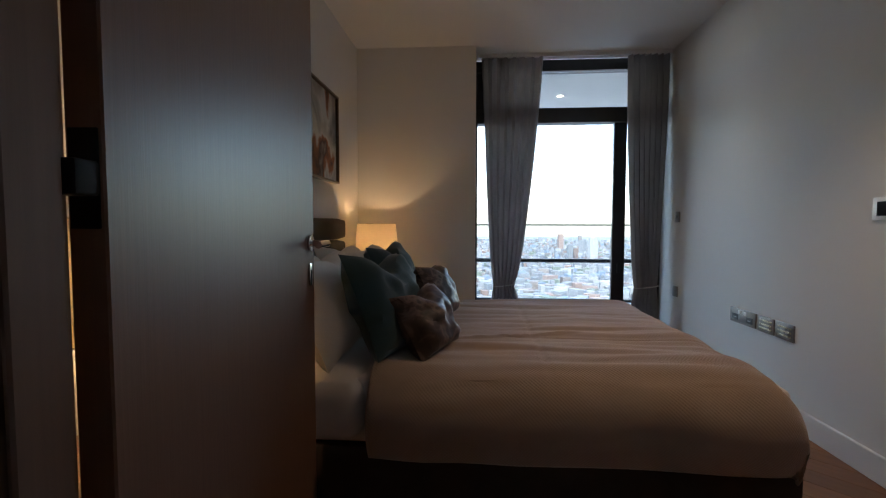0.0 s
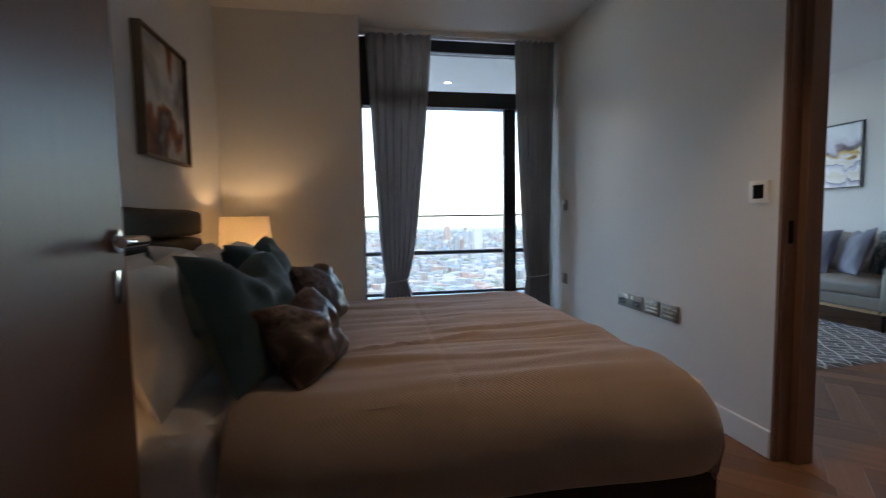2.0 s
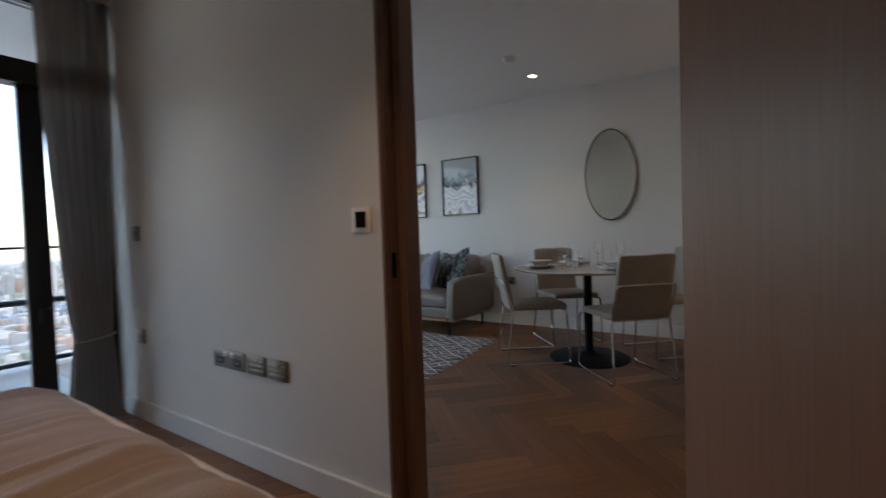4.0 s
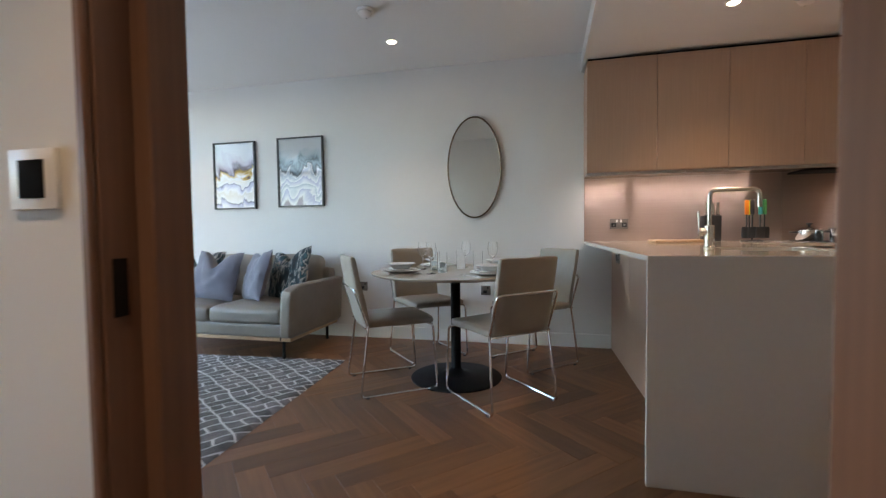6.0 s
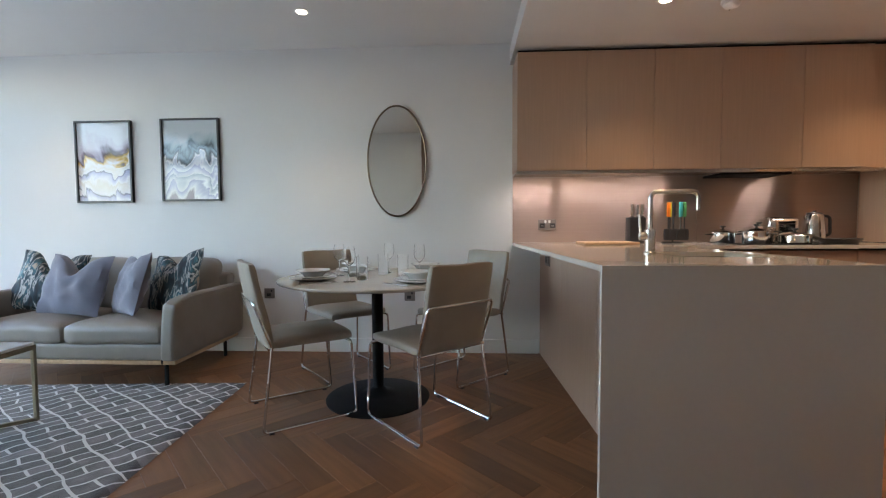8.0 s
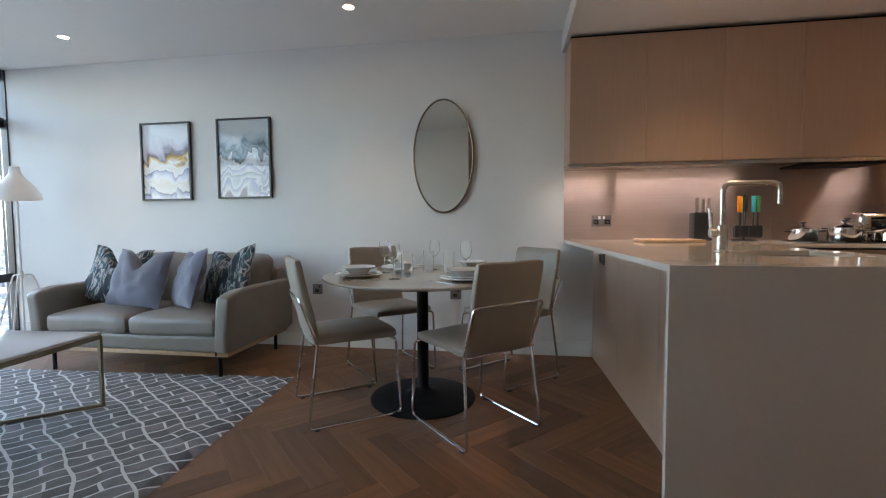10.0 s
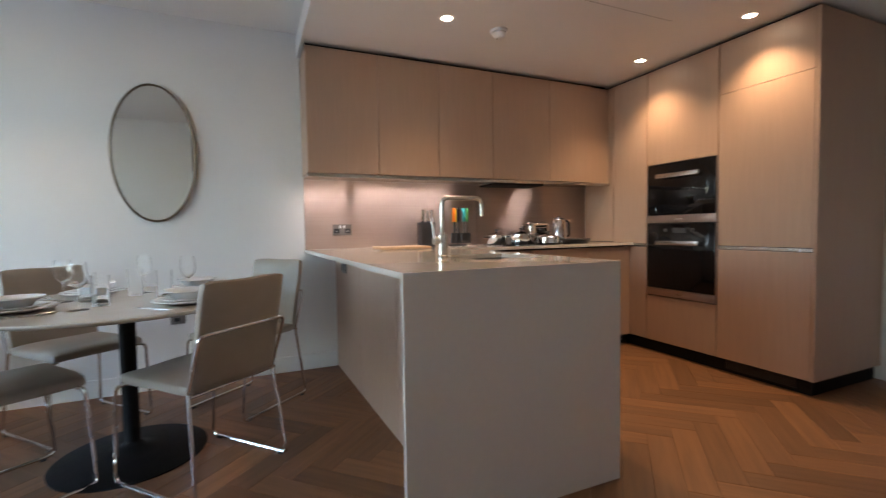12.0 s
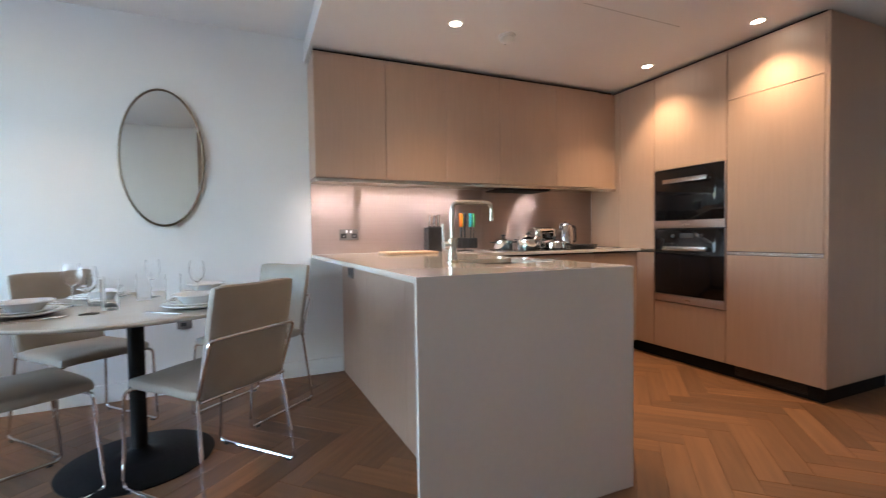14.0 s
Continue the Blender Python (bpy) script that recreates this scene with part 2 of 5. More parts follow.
DARKBRONZE = mat("dark_bronze", (0.20, 0.155, 0.115), rough=0.3, metal=1.0, var=0.1, scale=12, bump=0.02)
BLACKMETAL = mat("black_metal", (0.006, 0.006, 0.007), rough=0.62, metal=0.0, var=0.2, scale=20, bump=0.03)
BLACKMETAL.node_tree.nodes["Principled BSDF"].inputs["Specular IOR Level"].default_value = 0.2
FRAMEBLACK = mat("window_frame_metal", (0.022, 0.022, 0.025), rough=0.35, var=0.15, scale=8, bump=0.02)
BLACKGLASS = mat("oven_glass", (0.006, 0.006, 0.007), rough=0.06, var=0.2, scale=4, bump=0.0, roughvar=0.01)
BLACKGLASS.node_tree.nodes["Principled BSDF"].inputs["Specular IOR Level"].default_value = 0.3
BLACKPLASTIC = mat("black_plastic", (0.02, 0.02, 0.022), rough=0.35, var=0.2, scale=30, bump=0.03)
WHITEPLASTIC = mat("white_plastic", (0.85, 0.85, 0.84), rough=0.35, var=0.02, scale=20, bump=0.0)
PLATE = mat("socket_plate", (0.22, 0.20, 0.185), rough=0.4, metal=0.5, var=0.08, scale=40, bump=0.03)
CERAMIC = mat("white_ceramic", (0.76, 0.77, 0.76), rough=0.15, var=0.02, scale=12, bump=0.0, roughvar=0.03)
LEATHER = mat("taupe_leather", (0.225, 0.198, 0.168), rough=0.40, var=0.08, scale=7, bump=0.35, bscale=140, distance=0.0015)
CHAIRSKIN = mat("beige_leather", (0.315, 0.275, 0.228), rough=0.45, var=0.06, scale=8, bump=0.25, bscale=180, distance=0.001)
HEADSKIN = mat("charcoal_leather", (0.009, 0.0085, 0.0085), rough=0.5, var=0.2, scale=9, bump=0.3, bscale=140)
HEADSKIN.node_tree.nodes["Principled BSDF"].inputs["Specular IOR Level"].default_value = 0.2
DARKCLOTH = mat("dark_brown_fabric", (0.030, 0.020, 0.016), rough=0.9, var=0.2, scale=20, bump=0.4, bscale=300)
WAFFLE = waffle_mat("tan_waffle_cloth", (0.37, 0.275, 0.215), 0.0125)
SHEET = mat("white_cotton", (0.74, 0.70, 0.66), rough=0.9, var=0.03, scale=6, bump=0.3, bscale=16, sheen=0.2, distance=0.01)
TEAL = mat("teal_velvet", (0.024, 0.066, 0.080), rough=0.8, var=0.15, scale=5, bump=0.25, bscale=220, sheen=0.3)
BLUEGREY = mat("blue_grey_cloth", (0.150, 0.152, 0.192), rough=0.88, var=0.08, scale=6, bump=0.35, bscale=260, sheen=0.3)
CURTAIN = mat("grey_curtain_cloth", (0.43, 0.395, 0.38), rough=0.9, var=0.12, scale=10, stretch=(1, 1, 0.2), bump=0.3, bscale=300, sheen=0.2)
PATTERN = banded_mat("marbled_dark_cloth", [(0.36, (0.010, 0.014, 0.018)), (0.47, (0.02, 0.05, 0.065)), (0.53, (0.50, 0.48, 0.45)), (0.555, (0.02, 0.035, 0.045)), (0.62, (0.03, 0.12, 0.15)), (0.68, (0.38, 0.30, 0.24))],
                     9.0, 0.5, 0.7, stretch=(2.4, 1, 0.8), detail=12)
SATIN = banded_mat("brown_marbled_satin", [(0.32, (0.018, 0.010, 0.008)), (0.47, (0.065, 0.037, 0.027)), (0.55, (0.17, 0.115, 0.09)), (0.66, (0.035, 0.021, 0.016))], 9.0, 1.2, 0.45, detail=9)
STONETOP = mat("cream_marble", (0.53, 0.50, 0.435), rough=0.18, var=0.10, scale=3.0, bump=0.0, detail=8, roughvar=0.05)
MARBLE = mat("white_marble", (0.72, 0.72, 0.73), rough=0.10, var=0.07, scale=3.0, bump=0.0, detail=9, roughvar=0.03)
RUG = rug_mat("lattice_rug_pile")
MIRROR = mat("mirror_silver", (0.84, 0.83, 0.76), rough=0.01, metal=1.0, var=0.0, bump=0.0, roughvar=0.0)
THINGLASS = glass_mat("tumbler_glass", ior=1.22)
GLASS, PANE = glass_mat("drinking_glass", ior=1.35), pane_mat("window_glass")
BALUSTRADE = pane_mat("balustrade_glass")
DECK = mat("pale_deck", (0.50, 0.49, 0.47), rough=0.7, var=0.08, scale=4, stretch=(1, 8, 1), bump=0.1)
BOARD = mat("beech_board", (0.52, 0.34, 0.20), rough=0.5, var=0.12, scale=5, stretch=(1, 12, 6), bump=0.05)
BULB = glow_mat("downlight_glow", (1.0, 0.86, 0.68), 3.0)
LEDGLOW = glow_mat("led_glow", (1.0, 0.85, 0.76), 1.2)
TIE = mat("white_cord", (0.7, 0.69, 0.66), rough=0.8, bump=0.2, bscale=300)


# ---- helpers for meshes ----
def box(bm, x0, x1, y0, y1, z0, z1, bev=0.0, seg=2, turn=None):
    m = Matrix.LocRotScale(((x0 + x1) / 2, (y0 + y1) / 2, (z0 + z1) / 2), None, (abs(x1 - x0), abs(y1 - y0), abs(z1 - z0)))
    vs = bmesh.ops.create_cube(bm, size=1, matrix=m)["verts"]
    if bev:
        es = list({e for v in vs for e in v.link_edges})
        vs = bmesh.ops.bevel(bm, geom=es, offset=bev, segments=seg, affect='EDGES', profile=0.5, clamp_overlap=True)["verts"]
    if turn is not None:
        bmesh.ops.transform(bm, matrix=turn, verts=list(set(vs)))
    return bm


def bm_box(*a, **k):
    return box(bmesh.new(), *a, **k)


def fillet(pts, r, n=5):
    pts = [Vector(p) for p in pts]
    out = [pts[0]]
    for a, b, c in zip(pts, pts[1:], pts[2:]):
        u, v = (a - b), (c - b)
        d = min(r, u.length * 0.49, v.length * 0.49)
        p, q = b + u.normalized() * d, b + v.normalized() * d
        for i in range(n + 1):
            t = i / n
            out.append(p * (1 - t) ** 2 + b * 2 * t * (1 - t) + q * t * t)
    return out + [pts[-1]]


def tube(bm, pts, r, n=8, closed=False):
    pts = [Vector(p) for p in pts]
    rings, up, k = [], None, len(pts)
    for i, p in enumerate(pts):
        a, b = (pts[i - 1], pts[(i + 1) % k]) if closed else (pts[max(i - 1, 0)], pts[min(i + 1, k - 1)])
        d = (b - a).normalized()
        if up is None:
            up = d.cross(Vector((0.31, 0.52, 0.79))).normalized()
        up = (up - d * up.dot(d)).normalized()
        side = d.cross(up)
        rings.append([bm.verts.new(p + (up * math.cos(2 * math.pi * j / n) + side * math.sin(2 * math.pi * j / n)) * r) for j in range(n)])
    for i in range(k if closed else k - 1):
        a, b = rings[i], rings[(i + 1) % k]
        for j in range(n):
            bm.faces.new((a[j], a[(j + 1) % n], b[(j + 1) % n], b[j]))
    if not closed:
        bm.faces.new(rings[0][::-1])
        bm.faces.new(rings[-1])
    bmesh.ops.recalc_face_normals(bm, faces=bm.faces)
    return bm


def lathe(bm, profile, n=24, centre=(0, 0, 0), squash=1.0):
    rings = []
    for r, z in profile:
        if r < 1e-5:
            rings.append([bm.verts.new((centre[0], centre[1], centre[2] + z))])
        else:
            rings.append([bm.verts.new((centre[0] + r * math.cos(2 * math.pi * j / n), centre[1] + squash * r * math.sin(2 * math.pi * j / n), centre[2] + z)) for j in range(n)])
    for a, b in zip(rings, rings[1:]):
        for j in range(n):
            q = [a[j % len(a)], a[(j + 1) % len(a)], b[(j + 1) % len(b)], b[j % len(b)]]
            q = [v for i, v in enumerate(q) if v not in q[:i]]
            if len(q) > 2:
                bm.faces.new(q)
    bmesh.ops.recalc_face_normals(bm, faces=bm.faces)
    return bm


def thing(name, place, label, category, group="", kind="", rz=0.0, tilt=(0, 0)):
    ob = new(name)
    ob.empty_display_size = 0.05
    ob.matrix_basis = pose(*place, tilt[0], tilt[1], rz)
    return tagged(ob, label, category, group, kind)


def part(name, bm, material, parent=None, label="", smooth=True, matrix=None):
    me = bpy.data.meshes.new(name)
    bm.to_mesh(me)
    bm.free()
    me.materials.append(material)
    if smooth:
        me.polygons.foreach_set("use_smooth", [True] * len(me.polygons))
        me.set_sharp_from_angle(angle=radians(38))
    ob = new(name, me)
    if parent is not None:
        ob.parent = parent
    if matrix is not None:
        ob.matrix_basis = matrix
    if label:
        ob["label"] = label
    return ob


def whole(name, bm, material, label, category, group="", kind="", place=None, smooth=True):
    ob = part(name, bm, material, smooth=smooth)
    if place is not None:
        ob.matrix_basis = place
    return tagged(ob, label, category, group, kind)


def cushion_mesh(w, h, t, chop=0.0, pinch=0.06, seed=0, n=18):
    """A filled pillow in the x-z plane, standing on z = 0, with pointed corners; chop dents its top edge."""
    bm = bmesh.new()
    grids = []
    for side in (1, -1):
        g = []
        for i in range(n + 1):
            row = []
            for j in range(n + 1):
                u, v = -1 + 2 * i / n, -1 + 2 * j / n
                edge = i in (0, n) or j in (0, n)
                if side < 0 and edge:
                    row.append(grids[0][i][j])
                    continue
                x = u * w / 2 * (1 - pinch * (1 - v * v) * u * u)
                z = v * h / 2 * (1 - pinch * (1 - u * u) * v * v)
                z -= chop * math.exp(-(u / 0.33) ** 2) * ((v + 1) / 2) ** 2
                y = side * t / 2 * max(0.0, (1 - u * u) * (1 - v * v)) ** 0.5 * (0.86 + 0.14 * (u * u + v * v))
                q = Vector((u * 2.1 + seed * 7.3, v * 2.1 - seed * 3.1, side * 2.0))
                y += (0.0 if edge else 0.035 * t * 3 * noise.noise(q) + 0.012 * noise.noise(q * 2.7) * (1 - abs(u * v)))
                row.append(bm.verts.new((x, y, z + h / 2)))
            g.append(row)
        grids.append(g)
    for s, g in enumerate(grids):
        for i in range(n):
            for j in range(n):
                q = (g[i][j], g[i + 1][j], g[i + 1][j + 1], g[i][j + 1])
                bm.faces.new(q if s == 0 else q[::-1])
    bmesh.ops.recalc_face_normals(bm, faces=bm.faces)
    return bm


def soft_box(x0, x1, y0, y1, z0, z1, r, puff=0.0, n=14, seed=0):
    """An upholstered block: rounded edges, slightly swollen faces."""
    bm = bmesh.new()
    bmesh.ops.create_cube(bm, size=2)
    bmesh.ops.subdivide_edges(bm, edges=bm.edges, cuts=n, use_grid_fill=True)
    hx, hy, hz = (x1 - x0) / 2, (y1 - y0) / 2, (z1 - z0) / 2
    for v in bm.verts:
        p = Vector((v.co.x * hx, v.co.y * hy, v.co.z * hz))
        core = Vector([max(-h + r, min(h - r, c)) for c, h in zip(p, (hx, hy, hz))])
        d = p - core
        if d.length > 1e-9:
            p = core + d.normalized() * min(r, max(abs(c) for c in d))
        u, w, t = (p.x / hx, p.y / hy, p.z / hz)
        p.z += puff * (1 if t > 0 else -0.2) * (1 - u * u) * (1 - w * w) * abs(t)
        p += Vector((1, 1, 1)) * 0.006 * noise.noise(Vector((p.x * 5 + seed, p.y * 5, p.z * 5)))
        v.co = p + Vector(((x0 + x1) / 2, (y0 + y1) / 2, (z0 + z1) / 2))
    return bm


# ---- setting: walls, ceilings ----
XE, XP, XL = 6.70, 3.25, 0.60      # east wall, bedroom face of the partition, bedroom head wall
XQ = 3.37                          # living face of the partition
CB, CL, CK = 2.52, 2.53, 2.36      # ceilings: bedroom, living, kitchen
WB, WLV, YS = 5.36, 7.30, -1.35    # bedroom window, living window, south wall


def structure(name, bm, material, label, category, smooth=False):
    return whole(name, bm, material, label, category, kind="structure", smooth=smooth)


structure("wall_east", bm_box(XE, XE + 0.15, YS - 0.15, WLV + 0.06, -0.05, 2.75), WALL, "white painted living room wall with pictures and mirror", "wall")
structure("wall_south", bm_box(XQ - 1.2, XE, YS - 0.15, YS, -0.05, 2.75), WALL, "white painted wall behind the tall kitchen units", "wall")
bm = bmesh.new()
box(bm, XP, XQ, 3.0985, WB + 0.11, -0.05, 2.75)
box(bm, XP, XQ, YS, 2.05, -0.05, 2.75)
box(bm, XP, XQ, 2.05, 3.0985, 2.452, 2.75)
structure("wall_partition", bm, WALL, "white painted partition between bedroom and living room with doorway", "wall")
structure("wall_head", bm_box(XL - 0.12, XL, 1.40, 5.0, -0.05, 2.75), WALL, "white painted wall behind the bed head", "wall")
structure("wall_end", bm_box(XL - 0.12, 1.60, 5.0, WB + 0.12, -0.05, 2.75), WALL, "white painted wall beside the bedroom window", "wall")
bm = bmesh.new()
box(bm, XL, 1.132, 1.62, 1.74, -0.05, 2.75)
box(bm, 2.16, 2.28, 0.10, 1.62, -0.05, 2.75)
box(bm, 2.16, XP, 1.40, 1.50, -0.05, 2.75)
box(bm, 1.132, 2.16, 1.62, 1.74, 2.29, 2.75)
structure("wall_door", bm, WALL, "white painted bedroom wall with the entrance doorway", "wall")
bm = bmesh.new()
box(bm, 0.98, 1.10, 0.0, 1.62, -0.05, 2.75)
box(bm, 0.98, 2.28, -0.12, 0.0, -0.05, 2.75)
structure("wall_hall", bm, WALL, "white painted hallway walls", "wall")
structure("ceiling_bedroom", bm_box(XL, XP, 1.40, WB - 0.02, CB, CB + 0.12), CEIL, "white painted bedroom ceiling", "ceiling")
structure("ceiling_hall", bm_box(0.98, 2.28, 0.0, 1.62, 2.40, 2.5), CEIL, "white painted hallway ceiling", "ceiling")
bm = bm_box(XQ, XE, YS, 2.15, CK, CK + 0.27)
structure("ceiling_kitchen", bm, CEIL, "white lowered kitchen ceiling with fine panel joints", "ceiling")
# raised grey lines carry the shade of the panel grooves as colour
bm = bm_box(5.238, 5.2405, 0.03, 0.80, CK - 0.0008, CK)
box(bm, 4.714, 4.7165, -0.22, 0.12, CK - 0.0008, CK)
structure("ceiling_joint", bm, PLATE, "thin grey lines for the shade in the ceiling access panel joints", "trim")
bm = bmesh.new()
box(bm, XQ, XE - 0.002, 2.152, 2.172, CK - 0.006, CL - 0.045)
box(bm, XQ, XE - 0.002, 2.152, 2.162, CL - 0.04, CL - 0.002)
structure("trim", bm, SKIRT, "white slotted trim along the lowered ceiling edge", "trim")


def skirting(name, x0, x1, y0, y1):
    bm = bmesh.new()
    box(bm, x0, x1, y0, y1, 0.0, 0.118, bev=0.004, seg=1)
    structure(name, bm, SKIRT, "white painted skirting board", "skirting")


skirting("baseboard", XE - 0.016, XE, 1.93, WLV - 0.06)
skirting("baseboard", XP - 0.016, XP, 3.106, WB - 0.08)
skirting("baseboard", XL, XL + 0.016, 1.76, 4.98)
skirting("baseboard", XL + 0.018, 1.60, 5.0 - 0.016, 5.0)
skirting("baseboard", XQ, 4.70, YS, YS + 0.016)
skirting("baseboard", XQ, XQ + 0.016, YS + 0.02, 1.99)
skirting("baseboard", XQ, XQ + 0.016, 3.22, WB + 0.10)
skirting("baseboard", 2.30, XP - 0.02, 1.50, 1.516)


# door linings and architraves
def doorway(name, along, at0, at1, a, b, top):
    """A lined doorway; along is the axis that its wall runs along, at0 to at1 the wall's thickness, a to b the clear opening."""
    ob = thing(name, (0, 0, 0), "oak-veneered door lining with flat architraves", "door frame", kind="structure")

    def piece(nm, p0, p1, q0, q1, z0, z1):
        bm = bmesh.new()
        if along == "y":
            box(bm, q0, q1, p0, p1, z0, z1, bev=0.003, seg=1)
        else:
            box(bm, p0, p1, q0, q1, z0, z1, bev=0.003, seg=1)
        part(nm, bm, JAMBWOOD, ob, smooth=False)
    for s, e in ((a, -1), (b, 1)):
        lin = 0.013 if along == "y" and e > 0 else 0.035
        piece("jamb", min(s, s + e * lin), max(s, s + e * lin), at0 - 0.004, at1 + 0.0015, 0, top + 0.03)
        if not (along == "y" and e < 0):
            deep, far = (0.035, at1 + 0.016) if along == "y" else (0.010, at1 - 0.002)
            piece("door_stop", min(s, s - e * deep), max(s, s - e * deep), at0 + 0.055, far, 0, top)
        for q0, q1 in ((at0 - 0.018, at0 - 0.005), (at1 + 0.005, at1 + 0.018)):
            if along == "y" and e > 0 and q0 < at0:
                piece("frame_post", s + 0.001, s + 0.018, at0 - 0.018, at0 - 0.0045, 0, top + 0.03)
                continue
            if along == "y" and e < 0 and q0 > at0:
                continue
            wide = 0.130 if along == "y" and e > 0 else 0.048
            piece("architrave", min(s + e * 0.006, s + e * wide), max(s + e * 0.006, s + e * wide), q0, q1, 0, top + 0.06)
    piece("head", a, b, at0 - 0.004, at1 + 0.004, top, top + 0.032)
    return ob


door_living = doorway("door_frame_living", "y", XP, XQ, 2.085, 3.085, 2.42)
part("strike_plate", bm_box(XP + 0.012, XP + 0.036, 3.0825, 3.0848, 0.90, 0.99, bev=0.0008, seg=1), BLACKMETAL, door_living, "dark metal strike plate")
door_bed = doorway("door_frame_bedroom", "x", 1.62, 1.74, 1.172, 2.115, 2.25)


def door_leaf(name, hinge, angle, length, top):
    """A plain veneered door leaf. Local x runs from the hinge to the free edge."""
    ob = thing(name, (*hinge, 0), "oak-veneered flush door standing open with a chrome lever", "door", kind="structure", rz=angle)
    part("leaf", bm_box(0.0, length, -0.022, 0.022, 0.006, top, bev=0.0025, seg=1), DOORWOOD, ob, smooth=False)
    for s in (1, -1):
        h = bmesh.new()
        x = length - 0.055
        rose = lathe(bmesh.new(), [(0, 0.024), (0.025, 0.024), (0.026, 0.028), (0.025, 0.032), (0, 0.033)], 24)
        part("rose", rose, CHROME, ob, matrix=pose(x, 0, 0.985, -90 * s, 0, 0))
        tube(h, fillet([(x, 0.030 * s, 0.985), (x, 0.082 * s, 0.985), (x - 0.125, 0.082 * s, 0.985)], 0.014), 0.0105, 10)
        part("lever", h, CHROME, ob)
        lock = bm_box(x - 0.014, x + 0.014, min(0.023 * s, 0.030 * s), max(0.023 * s, 0.030 * s), 0.855, 0.925, bev=0.003)
        part("thumb_turn", lock, CHROME, ob)
    for z in (0.25,):
        part("hinge", bm_box(-0.012, 0.003, -0.012, 0.012, z - 0.06, z + 0.06, bev=0.003), BLACKMETAL, ob)
    return ob


d1 = door_leaf("door_1", (1.168, 1.778), 96.2, 0.90, 2.24)
hg = bmesh.new()
box(hg, -0.036, 0.003, -0.017, 0.017, 1.072, 1.112, bev=0.004)
part("hinge_arm", hg, BLACKMETAL, d1, "dark concealed hinge arm")
part("hinge_plate", bm_box(-0.003, 0.0, -0.017, 0.017, 1.035, 1.150, bev=0.001, seg=1), BLACKMETAL, d1)
part("hinge_cover", bm_box(-0.012, -0.003, -0.012, 0.006, 1.080, 1.104, bev=0.002, seg=1), BLACKMETAL, d1)
door_leaf("door_2", (XP - 0.006, 2.165), 226.0, 0.84, 2.41)


# ---- windows ----
def window_bed():
    ob = thing("window_1", (0, WB, 0), "dark-framed full-height sliding balcony window", "window", kind="structure")
    fr = lambda nm, *a: part(nm, bm_box(*a, bev=0.004, seg=1), FRAMEBLACK, ob, smooth=False)
    fr("jamb", 1.60, 1.616, 0, 0.10, 0, CB)
    fr("jamb", XP - 0.055, XP, 0, 0.10, 0, CB)
    fr("top_rail", 1.616, XP - 0.055, 0, 0.10, 2.425, CB)
    fr("transom", 1.616, XP - 0.055, -0.01, 0.11, 1.965, 2.095)
    fr("blank_panel", 1.616, 1.72, 0.02, 0.045, 2.095, 2.425)
    fr("threshold", 1.616, XP - 0.055, -0.05, 0.12, 0.0, 0.035)
    fr("stile", 2.838, 2.950, 0.03, 0.075, 0.04, 1.965)
    fr("pull_handle", 2.882, 2.906, 0.005, 0.03, 0.62, 0.70)
    for x0, x1, z0, z1, y in ((1.616, XP - 0.055, 2.095, 2.425, 0.05), (1.616, 2.838, 0.035, 1.965, 0.045), (2.950, XP - 0.055, 0.035, 1.965, 0.085)):
        p = part("pane", bm_box(x0, x1, y, y + 0.006, z0, z1), PANE, ob, smooth=False)
        p.visible_shadow = False
    return ob


def window_living():
    ob = thing("window_2", (0, WLV, 0), "dark-framed full-height living room window", "window", kind="structure")
    fr = lambda nm, *a: part(nm, bm_box(*a, bev=0.004, seg=1), FRAMEBLACK, ob, smooth=False)
    xs = (4.20, 5.03, 5.87, XE)
    for x in xs:
        fr("mullion", max(x - (0.03 if x < XE else 0.010), 4.20), min(x + 0.03, XE), 0, 0.12, 0, CL)
    for x0, x1 in zip(xs, xs[1:]):
        fr("top_rail", x0 + 0.03, x1 - 0.03, 0, 0.10, 2.44, CL)
        fr("transom", x0 + 0.03, x1 - 0.03, 0, 0.10, 1.985, 2.075)
        fr("mid_rail", x0 + 0.03, x1 - 0.03, 0, 0.10, 0.52, 0.60)
        fr("bottom_rail", x0 + 0.03, x1 - 0.03, 0, 0.10, 0, 0.05)
        for z0, z1 in ((0.05, 0.52), (0.60, 1.985), (2.075, 2.44)):
            p = part("pane", bm_box(x0 + 0.03, x1 - 0.03, 0.05, 0.056, z0, z1), PANE, ob, smooth=False)
            p.visible_shadow = False
    return ob


XD = 4.20                          # where the slanting glazed side meets the living room window


def prism(points, z0, z1):
    bm = bmesh.new()
    a, b = [bm.verts.new((*p, z0)) for p in points], [bm.verts.new((*p, z1)) for p in points]
    bm.faces.new(a)
    bm.faces.new(b)
    for i in range(len(points)):
        bm.faces.new((a[i], a[(i + 1) % len(points)], b[(i + 1) % len(points)], b[i]))
    bmesh.ops.recalc_face_normals(bm, faces=bm.faces)
    return bm


structure("ceiling_living", prism([(XQ, 2.15), (XE, 2.15), (XE, WLV + 0.1), (XD, WLV + 0.1), (XQ, WB + 0.11)], CL, CL + 0.06), CEIL, "white painted living room ceiling", "ceiling")


